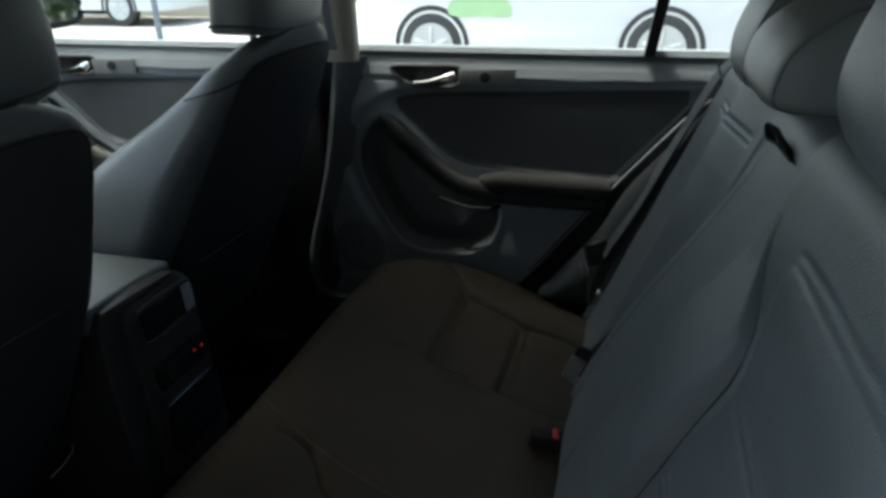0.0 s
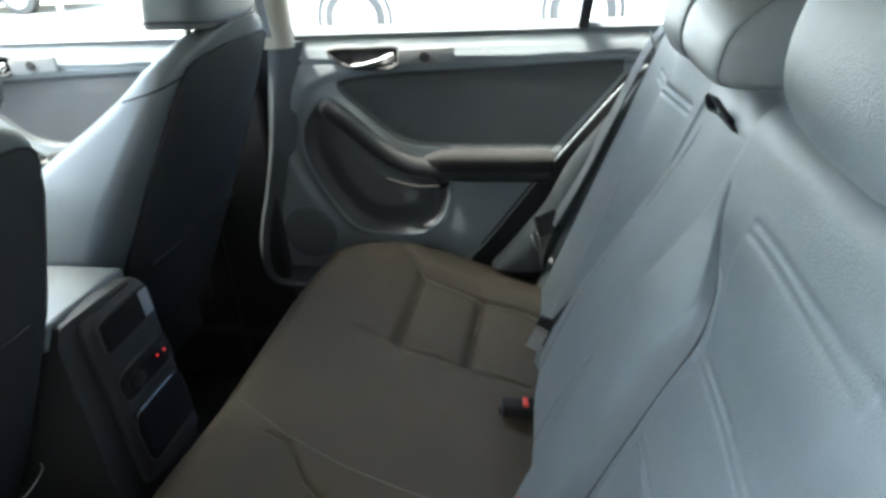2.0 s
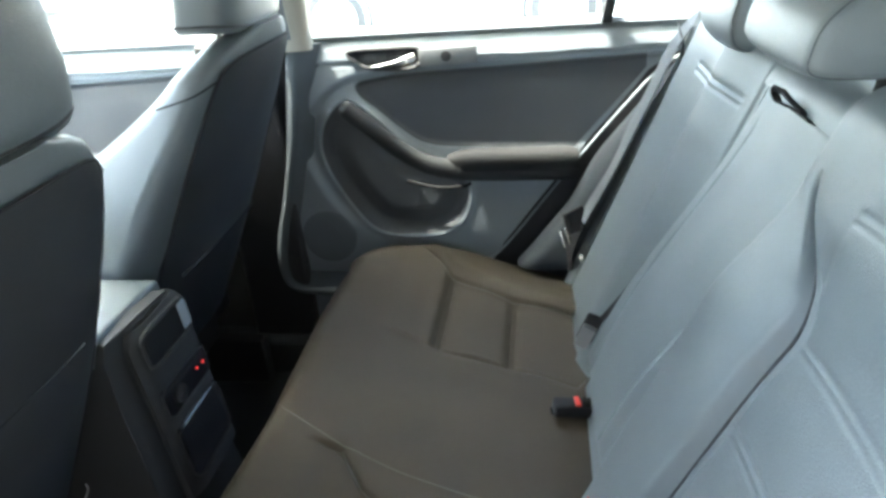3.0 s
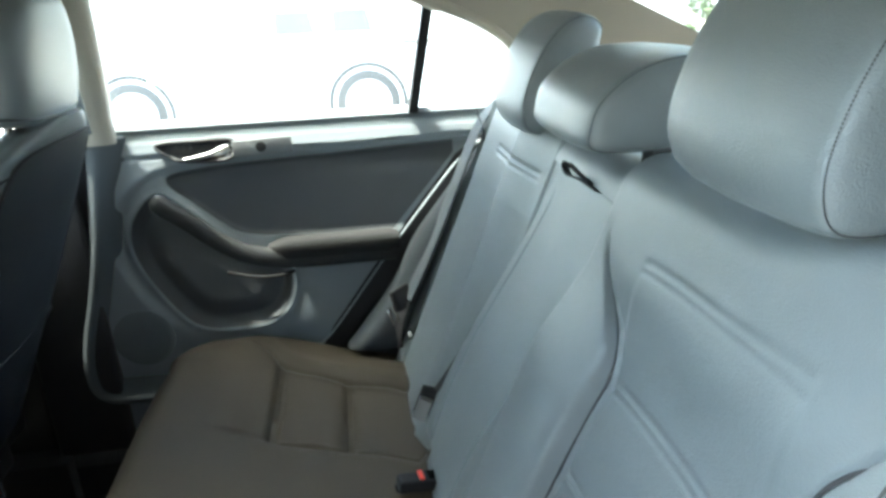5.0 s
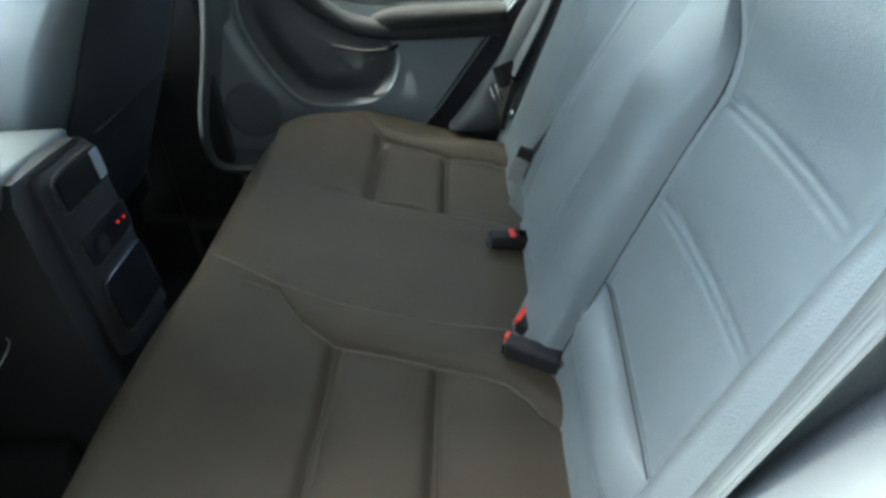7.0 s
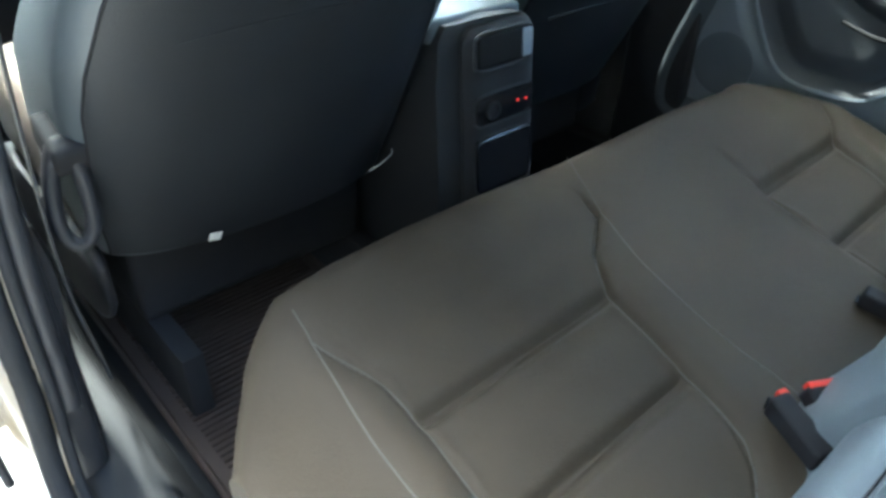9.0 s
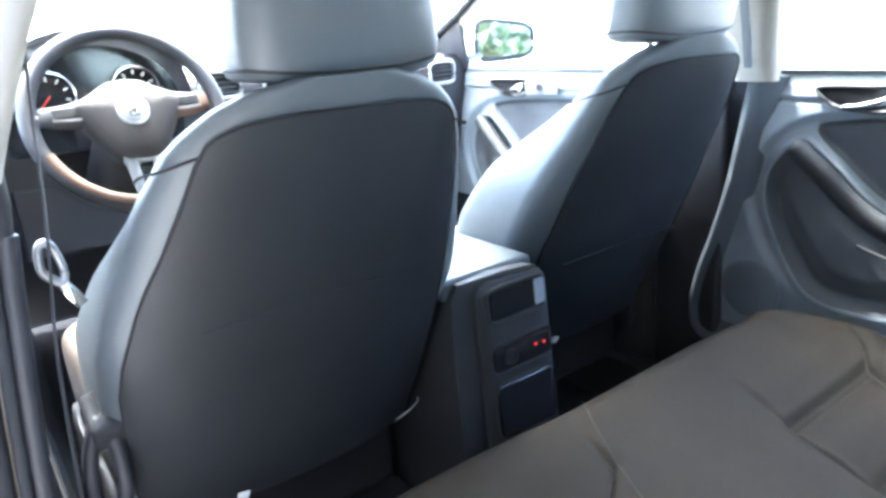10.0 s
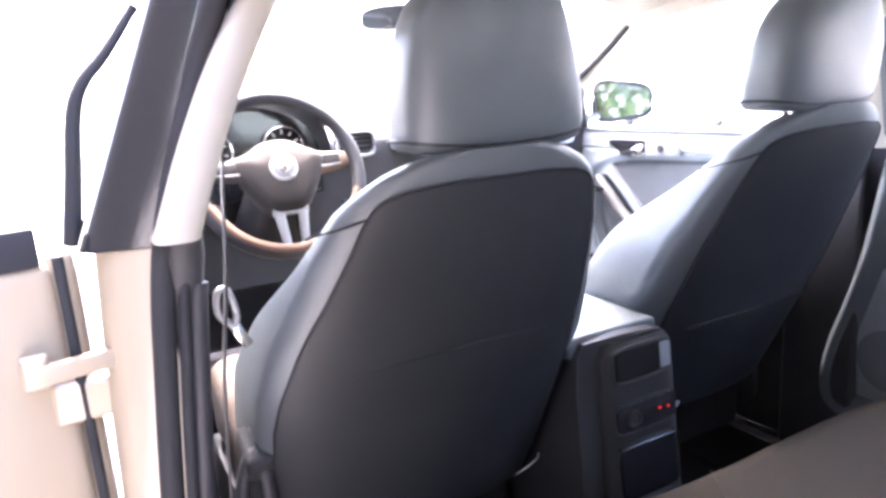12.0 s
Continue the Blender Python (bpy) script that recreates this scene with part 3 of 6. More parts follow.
def door_trim(t, shift, front, rear, top_rear):
    """The inner side of a door: panel, insert, pocket, pull, armrest, handle and belt trim. front and rear: y of the edges by height."""
    zs = np.linspace(0.22, 1.036, 210)
    rows = []
    for z in zs:
        a, b = front(z), rear(z)
        y = np.linspace(a, b, 260)
        rows.append(np.stack([door_depth(y, np.full_like(y, z), shift), y, np.full_like(y, z)], -1))
    P = np.array(rows)
    part("panel", sheet(P, (0.05, 0, 0)), TRIM, t)
    rows = []
    for y in np.linspace(min(0.702 + shift, front(0.9) - 0.03), max(-0.098 + shift, rear(0.93) + 0.004), 160):
        lo, hi = inside_range([(b, a) for a, b in INSERT], y - shift)
        lo = max(lo, float(np.interp(y, [rear(0.93), rear(0.73)], [0.93, 0.74])) + 0.012 if shift == 0 else lo)
        if hi - lo < 0.002:
            continue
        z = np.linspace(lo, hi, 60)
        rows.append(np.stack([door_depth(np.full_like(z, y), z, shift) - 0.0012, np.full_like(z, y), z], -1))
    part("insert", sheet(np.array(rows), (0.004, 0, 0)), CLOTH_INSERT, t, "dark grained vinyl insert")
    rows = []
    for z in np.linspace(0.568, 0.888, 110):
        a, b = inside_range(POCKET, z)
        y = np.linspace(b + shift, a + shift, 120)
        rows.append(np.stack([door_depth(y, np.full_like(y, z), shift) - 0.0015, y, np.full_like(y, z)], -1))
    part("pocket", sheet(np.array(rows), (0.004, 0, 0)), POCKET_SHADED, t, "moulded map pocket, darkened as in shade")
    # lower panel
    if shift:
        rows = []
        for z in np.linspace(0.22, 0.633, 90):
            y = np.linspace(front(z) - 0.004, rear(z) + 0.004, 60)
            rows.append(np.stack([door_depth(y, np.full_like(y, z), shift) - 0.0015, y, np.full_like(y, z)], -1))
        part("lower_panel", sheet(np.array(rows), (0.004, 0, 0)), CARPET, t, "dark felt lower panel")
    else:
        # round loudspeaker low in front of the pocket
        part("speaker_grille", lathe([(0, 0.001), (0.056, 0.002), (0.066, 0.0015), (0.068, 0.0), (0.068, -0.012), (0, -0.012)], pose(float(door_depth(0.80, 0.565, shift)) - 0.001, 0.805, 0.562, 0, -90, 0), 48), SPEAKER_CLOTH, t, "round dark grey loudspeaker grille")
    # pull handle running into the armrest
    keep = ARM[:, 0] + shift > rear(0.74) - 0.01
    line = np.array([(0.640 - 0.012 * math.sin(min(1, k / 20) * 1.57), y + shift, z) for k, (y, z) in enumerate(ARM)])[keep]
    rad = np.interp(np.arange(len(line)), [0, 3, 10, 20, 34, 60], [0.013, 0.021, 0.021, 0.020, 0.024, 0.024])
    part("pull_handle", tube(line, rad, 16, flat=0.85, up=(1, 0, 0)), CONSOLE, t, "dark soft pull handle curving into the armrest")
    y1, y0 = 0.50 + shift, max(0.10 + shift, rear(0.77) + 0.01)
    pad = [oval(0.644, 0, 0.038, 0.021, 0, 4, 24)[:, [0, 2, 1]] + np.array((0, y, 0.757)) for y in np.linspace(y0, y1, 14)]
    for k, s in ((0, 0.8), (-1, 0.5), (-2, 0.85)):
        pad[k] = (pad[k] - pad[k].mean(0)) * (s, 1, s) + pad[k].mean(0)
    part("armrest", loft(pad), SOFT_BLACK, t, "black padded armrest")
    # pocket lip line
    lip = smooth_line([(0.672, 0.60 + shift, 0.700), (0.660, 0.53 + shift, 0.688), (0.658, 0.47 + shift, 0.690), (0.664, 0.452 + shift, 0.695)], 20)
    part("pocket_lip", tube(lip, 0.004, 8), MATT_BLACK, t)
    # handle recess, lever and switch plate
    yh = shift
    rim = smooth_line([(0.672, 0.706 + yh, 0.997), (0.672, 0.62 + yh, 1.001), (0.671, 0.555 + yh, 1.000), (0.669, 0.548 + yh, 0.980), (0.669, 0.56 + yh, 0.960), (0.669, 0.62 + yh, 0.957), (0.670, 0.672 + yh, 0.966)], 50, closed=True)
    rim[:, 0] = door_depth(rim[:, 1], rim[:, 2], shift) - 0.003
    part("handle_bezel", tube(rim, 0.0035, 8, closed=True), TRIM_DARK, t)
    # flush plate: the shade in the recess is given by its black colour
    part("handle_recess", plate(rim[:, :] + np.array((0.0005, 0, 0)), (0.006, 0, 0)), GLOSS_BLACK, t, "flat plate for the handle recess, its shade painted black")
    lev = smooth_line([(0.670, 0.655 + yh, 0.963), (0.665, 0.63 + yh, 0.964), (0.659, 0.598 + yh, 0.969), (0.658, 0.572 + yh, 0.976), (0.664, 0.556 + yh, 0.986)], 24)
    part("door_handle", tube(lev, np.interp(np.arange(24), [0, 8, 18, 23], [0.004, 0.008, 0.012, 0.007]), 12, flat=0.5, up=(1, 0, 0)), CHROME, t, "curved chrome inside door handle")
    part("switch_plate", rbox(0.006, 0.125, 0.036, pose(0.6700, 0.487 + yh, 0.981, -2, 0, 0), 0.0025, 2), PLATE, t, "satin grey plate behind the handle")
    part("lock_button", lathe([(0.0, 0.0), (0.011, 0.0), (0.011, 0.003), (0.0, 0.0035)], pose(0.6655, 0.49 + yh, 0.982, 0, -90, 0), 20), CONSOLE, t)
    top = [[(0.705, y, 1.030), (0.700, y, 1.041), (0.687, y, 1.041), (0.683, y, 1.030)] for y in np.linspace(front(1.03), top_rear, 24)]
    part("belt_seal", loft(top), TRIM, t, "grey rubber strip along the window")


def side_window(t, outline, name="window_pane", label="clear side window glass"):
    o = np.array([(glass_x(z) + 0.004, y, z) for y, z in outline])
    ob = part(name, plate(o, (0.004, 0, 0.001)), GLASS, t, label, smooth=False)
    ob.visible_shadow = False


t_rear = thing("rear_door", (0.68, 0.45, 0.40), "grey rear door trim with chrome handle and dark insert", "car door")
door_trim(t_rear, 0.0, lambda z: float(np.interp(z, [0.22, 0.47, 0.79, 1.04], [0.93, 0.895, 0.843, 0.802])), lambda z: float(np.interp(z, [0.22, 0.40, 0.55, 0.73, 0.93, 1.036], [0.50, 0.46, 0.375, 0.235, 0.07, -0.10])), -0.10)
side_window(t_rear, [(0.80, 1.03), (0.165, 1.03), (0.128, 1.26), (0.25, 1.315), (0.5, 1.338), (0.742, 1.335)])
side_window(t_rear, [(0.15, 1.03), (-0.075, 1.03), (-0.06, 1.13), (-0.026, 1.176), (0.05, 1.222), (0.115, 1.25)], "quarter_pane", "small fixed quarter glass")
part("window_divider", loft([[(glass_x(z) - 0.012, y - 0.010, z), (glass_x(z) - 0.012, y + 0.010, z), (glass_x(z) + 0.012, y + 0.012, z), (glass_x(z) + 0.012, y - 0.012, z)] for y, z in ((0.160, 1.03), (0.142, 1.15), (0.124, 1.27))]), RUBBER, t_rear, "black post between the panes")
part("window_channel", tube(smooth_line([(glass_x(z) - 0.004, y, z) for y, z in ((0.812, 1.03), (0.785, 1.15), (0.757, 1.28), (0.735, 1.335))], 24), 0.011, 8), RUBBER, t_rear, "black rubber window channel")
part("window_channel", tube(smooth_line([(glass_x(z) - 0.004, y, z) for y, z in ((0.735, 1.338), (0.5, 1.345), (0.25, 1.322), (0.125, 1.268), (0.045, 1.23), (-0.03, 1.184), (-0.066, 1.135), (-0.08, 1.035))], 40), 0.009, 8), CREAM_PLASTIC, t_rear)
part("outer_skin", rbox(0.03, 1.0, 0.66, pose(0.80, 0.42, 0.70), 0.012, 3), PAINT, t_rear, "cream painted outer skin")
edge = smooth_line([(0.640, 0.43, 0.50), (0.640, 0.372, 0.552), (0.640, 0.235, 0.73), (0.642, 0.12, 0.87), (0.646, 0.06, 0.935), (0.652, 0.0, 0.975), (0.66, -0.08, 1.0)], 50)
piece("door_seal", tube(edge, 0.0026, 10), TRIM, "pale grey seal along the rear edge of the door", "seal", kind="structure")
# the shadow gap behind the door edge is put into this panel's dark colour
piece("quarter_trim", rbox(0.03, 0.82, 0.80, pose(0.712, 0.15, 0.62), 0.008, 2), TRIM_DARK, "trim behind the rear door edge, darkened as a shadow gap", "trim", kind="structure")

t_front = thing("front_door", (0.70, 1.4, 0.40), "grey front passenger door trim with chrome handle", "car door")
door_trim(t_front, 0.955, lambda z: float(np.interp(z, [0.2, 1.04], [1.92, 1.90])), lambda z: float(np.interp(z, [0.2, 1.04], [0.93, 0.91])), 0.91)
side_window(t_front, [(1.86, 1.03), (0.90, 1.03), (0.875, 1.335), (1.30, 1.345), (1.40, 1.328), (1.556, 1.26), (1.72, 1.188), (1.86, 1.13)])
part("mirror_sail", plate([(0.684, 1.97, 1.03), (0.684, 1.775, 1.03), (0.622, 1.73, 1.188), (0.652, 1.93, 1.112)], (0.012, 0, 0)), TRIM_DARK, t_front, "dark triangular cover at the mirror")
part("window_channel", tube(smooth_line([(glass_x(z) - 0.004, y, z) for y, z in ((1.93, 1.112), (1.816, 1.157), (1.72, 1.194), (1.556, 1.265), (1.42, 1.328), (1.25, 1.345), (0.90, 1.345), (0.90, 1.2), (0.905, 1.035))], 50), np.interp(np.arange(50), [0, 18, 28], [0.016, 0.010, 0.009]), 8), RUBBER, t_front)
part("outer_skin", rbox(0.03, 1.02, 0.66, pose(0.80, 1.44, 0.70), 0.012, 3), PAINT, t_front, "cream painted outer skin")

# tubes added above the glass, mostly hidden, to keep sun off the door trim
for ys, who in (((0.82, 0.10), t_rear), ((1.42, 0.90), t_front)):
    line = smooth_line([(0.608 + (0.02 if y < 0.15 else 0.0), y, 1.362 - 0.05 * float(ss(0.45, 0.05, y))) for y in np.linspace(ys[0], ys[1], 8)], 24)
    part("upper_frame", tube(line, 0.022, 10), PAINT, who, "cream painted upper door frame, added to keep sun off")

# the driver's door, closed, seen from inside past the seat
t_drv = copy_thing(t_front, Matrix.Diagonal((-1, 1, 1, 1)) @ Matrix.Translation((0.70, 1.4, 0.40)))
tagged(t_drv, "closed driver door, its inner trim darkened as in shade", "car door")
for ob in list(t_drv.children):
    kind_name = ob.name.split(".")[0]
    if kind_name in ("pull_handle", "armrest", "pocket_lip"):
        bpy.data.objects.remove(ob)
    # same panel as the passenger's, darkened: shade on this side is in the colour
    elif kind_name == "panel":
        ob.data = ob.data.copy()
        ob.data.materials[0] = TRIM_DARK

# wing mirror
t_mir = thing("wing_mirror", (0.86, 1.90, 1.03), "cream wing mirror with a clear glass on the passenger door", "mirror")
MM = pose(0.962, 1.905, 1.103, -4, 3, -8)


def mirror_loop(rx, rz, d):
    """The wing mirror's outline: rounded corners, lower towards its outer end."""
    o = oval(0, 0, rx, rz, d, 4.6, 44)
    o[:, 1] *= 1.0 - 0.16 * (o[:, 0] / 0.118)
    return o


shell = loft([mirror_loop(0.118 * k, 0.062 * k, d)[:, [0, 2, 1]] * (1, 1, 1) for k, d in ((1.0, 0.0), (1.02, 0.02), (0.95, 0.06), (0.75, 0.09), (0.4, 0.105))])
shell.transform(MM)
part("housing", shell, PAINT, t_mir)
rim = mirror_loop(0.117, 0.061, 0)[:, [0, 2, 1]]
rb = tube(rim, 0.009, 8, closed=True)
rb.transform(MM)
part("rim", rb, SOFT_BLACK, t_mir, "black rim")
gl = plate(mirror_loop(0.113, 0.057, 0)[:, [0, 2, 1]] + np.array((0, -0.003, 0)), (0, 0.002, 0))
gl.transform(MM)
part("mirror_glass", gl, MIRROR, t_mir, "clear mirror glass", smooth=False)
part("foot", tube(smooth_line([(0.84, 1.91, 1.06), (0.77, 1.90, 1.052), (0.70, 1.89, 1.05)], 10), 0.022, 10, flat=0.6), GLOSS_BLACK, t_mir)

# ---- rear seat ----
t_seat = thing("rear_bench", (0, 0.4, FLOOR), "grey leather rear bench seat with folding centre armrest", "car seat")


def cushion_front(x):
    return np.interp(np.abs(x), [0, 0.30, 0.42, 0.50, 0.56, 0.60, 0.625], [0.720, 0.724, 0.718, 0.706, 0.666, 0.622, 0.586]) + 0.028 * ss(0.46, 0.58, x) + 0.008 * ss(0.0, -0.2, x)


def inner_seam(x, y):
    near = np.interp(y, [0.20, 0.224, 0.246, 0.281, 0.362, 0.478, 0.537, 0.580, 0.62], [0.310, 0.287, 0.256, 0.233, 0.207, 0.172, 0.129, 0.067, 0.060])
    far = np.interp(y, [0.20, 0.217, 0.234, 0.345, 0.464, 0.52, 0.60], [0.200, 0.165, 0.138, 0.170, 0.208, 0.225, 0.25])
    return np.where(x < 0, near, far)


def outer_seam(x, y):
    near = np.interp(y, [0.20, 0.30, 0.387, 0.462, 0.535, 0.615], [0.500, 0.495, 0.487, 0.476, 0.475, 0.506])
    far = np.interp(y, [0.20, 0.217, 0.235, 0.34, 0.483, 0.51, 0.55, 0.62], [0.300, 0.318, 0.361, 0.392, 0.474, 0.517, 0.56, 0.58])
    return np.where(x < 0, near, far)


def cushion_z(x, y):
    """Height of the cushion's top at (x, y), before its rolled front edge."""
    x, y = np.asarray(x, float), np.asarray(y, float)
    a = np.abs(x)
    z = 0.548 + 0.014 * ss(0.20, 0.62, y) - 0.012 * ss(0.30, 0.19, y) + 0.030 * ss(0.47, 0.69, y) * ss(0.60, 0.48, a)
    ins, outs = inner_seam(x, y), outer_seam(x, y)
    run = np.where(x < 0, ss(0.645, 0.60, y), ss(0.52, 0.48, y))
    out_run = np.where(x < 0, ss(0.625, 0.60, y), ss(0.57, 0.54, y))
    panel = ss(-0.03, 0.02, a - ins) * ss(0.03, -0.02, a - outs) * np.where(x < 0, ss(0.64, 0.56, y), ss(0.50, 0.46, y))
    z = z - 0.011 * panel
    z = z + 0.003 * groove(a - ins + 0.045, 0.04) * ss(0.56, 0.42, y) + 0.007 * groove(a - outs - 0.035, 0.03) * ss(0.62, 0.5, y)
    z = z - 0.006 * groove(a - ins, 0.0042) * run - 0.006 * groove(a - outs, 0.0042) * out_run
    for yc in (0.347, 0.482):
        inside = ss(-0.005, 0.01, a - ins) * ss(0.005, -0.01, a - outs)
        z = z - inside * (0.0125 * groove(y - yc, 0.010) - 0.004 * groove(y - yc, 0.0028))
        z = z + inside * 0.005 * groove(y - yc - 0.06, 0.035)
    far = ss(0.0, 0.1, x)
    # the outer thigh bolster on the far side stands higher towards the front
    z = z + far * 0.016 * ss(0.42, 0.585, a) * ss(0.30, 0.58, y)
    z = z - far * 0.045 * ss(0.52, 0.24, y) * ss(0.44, 0.58, a)
    z = z - (1 - far) * 0.055 * ss(0.515, 0.63, a) ** 1.3 - far * 0.055 * ss(0.575, 0.645, a) ** 1.3
    return z


NX, NV = 420, 240
xs = np.linspace(-0.628, 0.628, NX)
P = np.zeros((NX, NV, 3))
for i, x in enumerate(xs):
    yf = float(cushion_front(x))
    R = 0.045
    # along the top, round the front edge, down the front
    top = np.linspace(0.17, yf - R, 178)
    ang = np.linspace(0, 1.45, 26)[1:]
    zt = cushion_z(np.full_like(top, x), top)
    ze = zt[-1]
    ya = (yf - R) + R * np.sin(ang)
    za = ze - R * 0.9 + R * 0.9 * np.cos(ang)
    down = np.linspace(0, 1, NV - 178 - 25 + 1)[1:]
    yd = ya[-1] - 0.03 * down
    zd = za[-1] + (0.30 - za[-1]) * down
    y = np.concatenate([top, ya, yd])
    z = np.concatenate([zt, za, zd])
    P[i, :, 0], P[i, :, 1], P[i, :, 2] = x, y, z
part("cushion", sheet(P, (0, -0.02, -0.10)), LEATHER_SEAT, t_seat)


def on_cushion(pts, lift=0.0006, n=60):
    q = smooth_line([(a, b, 0) for a, b in pts], n)
    return np.stack([q[:, 0], q[:, 1], cushion_z(q[:, 0], q[:, 1]) + lift], -1)


NEAR_SEAMS = ([(0.500, 0.66), (0.508, 0.606), (0.526, 0.504), (0.534, 0.426), (0.545, 0.25)], [(0.506, 0.615), (0.480, 0.55), (0.474, 0.51), (0.477, 0.462), (0.489, 0.387), (0.497, 0.25)], [(0.067, 0.580), (0.129, 0.537), (0.172, 0.478), (0.207, 0.362), (0.233, 0.281), (0.256, 0.246), (0.285, 0.225)])
FAR_SEAMS = ([(0.318, 0.217), (0.361, 0.237), (0.392, 0.34), (0.43, 0.42), (0.474, 0.483), (0.517, 0.51), (0.55, 0.54)], [(0.165, 0.218), (0.140, 0.236), (0.170, 0.345), (0.208, 0.464)])
for s in (-1, 1):
    for pts in (NEAR_SEAMS if s < 0 else FAR_SEAMS):
        part("seam", tube(on_cushion([(s * a, b) for a, b in pts]), 0.0012, 6), THREAD, t_seat)
    if s < 0:
        part("seam", tube(on_cushion([(0.004, 0.70), (-0.045, 0.615), (-0.098, 0.482), (-0.138, 0.35), (-0.15, 0.24)], 0.0002), 0.0009, 6), THREAD, t_seat)
    # side bolsters beside the backrest
    loops = []
    for k in np.linspace(0, 1, 22):
        z = 0.53 + 0.50 * k
        yd = float(np.interp(z, [0.53, 0.55, 0.73, 0.93, 1.04], [0.385, 0.365, 0.225, 0.065, -0.03]))
        wide = 0.055 + 0.02 * (1 - k)
        if z < 0.8:
            yd -= 0.03 * float(ss(0.8, 0.65, z))
        loops.append(oval(0, 0, (0.058 if s > 0 else 0.056) * (0.7 if k in (0, 1) else 1), wide, 0, 3, 24) + np.array((s * (0.592 if s > 0 else 0.650), yd - wide - (0.008 if s > 0 else -0.012), z)))
    part("side_bolster", loft(loops), BOLSTER_SHADED, t_seat, "blue-grey leather side bolster, darkened as in shade")

BN = np.array((0, 1, 0.4)) / math.hypot(1, 0.4)


def back_plane(z):
    return 0.02 + 0.4 * (1.03 - z)


def rounded(zs, qs, soft=0.022):
    """A seam's line through the given points, with its corners rounded."""
    zz = np.linspace(0.40, 1.16, 381)
    raw = np.interp(zz, zs, qs)
    k = np.exp(-(np.arange(-30, 31) * 0.002 / soft) ** 2)
    return zz, np.convolve(np.pad(raw, 30, mode="edge"), k / k.sum(), mode="valid")


SIDE_LINE = rounded([0.50, 0.60, 0.72, 0.80, 0.86, 0.905, 0.940, 0.975, 1.0, 1.05], [0.220, 0.223, 0.230, 0.235, 0.241, 0.250, 0.238, 0.184, 0.150, 0.138])
WING_LINE = rounded([0.50, 0.70, 0.80, 0.90, 0.933, 0.958, 0.983, 1.005, 1.018, 1.022], [0.478, 0.482, 0.488, 0.498, 0.505, 0.511, 0.522, 0.538, 0.558, 0.62], 0.008)


def side_seam(z):
    return np.interp(z, *SIDE_LINE)


def wing_seam(z):
    return np.interp(z, *WING_LINE)


def foot_seam(q):
    """Height of the seam over the roll at the backrest's foot."""
    return 0.684 - 0.10 * (q - 0.24)


def back_height(q, z, pads=0.38, rolls=1.0, top=1.02):
    """Stand-off of the outer backrests at distance q from the car's centre line and height z."""
    qs, qo = side_seam(z), wing_seam(z)
    half = np.maximum((qs - 0.122) / 2, 0.004)
    h = rolls * 0.033 * ss(0.0, 0.05, half) * np.clip(1 - np.clip((q - 0.122) / (2 * half), 0, 1) ** 3, 0, 1) ** 0.5 * ss(1.0, 0.86, z)
    h = h + 0.006 * ss(0.9, 1.0, z)
    h = h - 0.010 * ss(0.0, 0.012, q - qs) * ss(0.02, 0.0, q - qo) * ss(1.0, 0.93, z)
    h = h + 0.026 * ss(0.0, 0.05, q - qo) * ss(1.03, 0.95, z)
    h = h - 0.011 * groove(q - qs, 0.0042) * ss(top, top - 0.03, z) - 0.006 * groove(q - qo, 0.0030) * ss(1.022, 1.012, z) * ss(0.80, 0.86, z)
    foot = ss(0.0, 0.04, q - qs) * ss(0.02, -0.05, q - qo)
    h = h + rolls * foot * (0.022 * np.sqrt(np.clip(1 - ((z - foot_seam(q) + 0.039) / 0.039) ** 2, 0, 1)) - 0.004 * ss(0.615, 0.605, z) - 0.007 * groove(z - foot_seam(q), 0.0034))
    for zc in (1.014, 0.900, 0.792):
        sag = zc - 0.006 * ((q - 0.365) / 0.125) ** 2 + 0.003
        inner = ss(0.0, 0.012, q - (qs if zc < 1.0 else 0.236)) * ss(0.0, -0.010, q - np.minimum(qo, 0.488))
        inner = inner * pads
        h = h - inner * (0.0044 * groove(z - sag - 0.004, 0.0034) + 0.0036 * groove(z - sag + 0.005, 0.0028))
        h = h + inner * 0.005 * groove(z - sag + 0.058, 0.035)
    edge = q - 0.1268
    h = h - (0.001 + 0.004 * ss(1.0, 0.88, z)) * (1 - np.sqrt(np.clip(1 - (1 - np.clip(edge / 0.006, 0, 1)) ** 2, 0, 1)))
    edge = 0.592 - q
    h = h - 0.014 * (1 - np.sqrt(np.clip(1 - (1 - np.clip(edge / 0.012, 0, 1)) ** 2, 0, 1)))
    return h


FAR_OUT, FAR_UP = 0.010, 0.015


def far_height(q, z):
    """The far backrest sits back beside the armrest and swells towards its outer seam."""
    h = back_height(q - FAR_OUT, np.minimum(z - FAR_UP, 0.93), 0.0, 0.0, 0.955 - 0.04 * ss(0.90, 0.95, z))
    for zc, q0, q1 in ((1.003, 0.155, 0.365),):
        span = ss(q0, q0 + 0.015, q) * ss(q1, q1 - 0.015, q)
        h = h - span * (0.0026 * groove(z - zc - 0.005, 0.0034) + 0.0022 * groove(z - zc + 0.005, 0.0028))
    return h - 0.014 + 0.036 * ss(0.127, 0.27, q) - 0.034 * ss(0.46, 0.54, q)


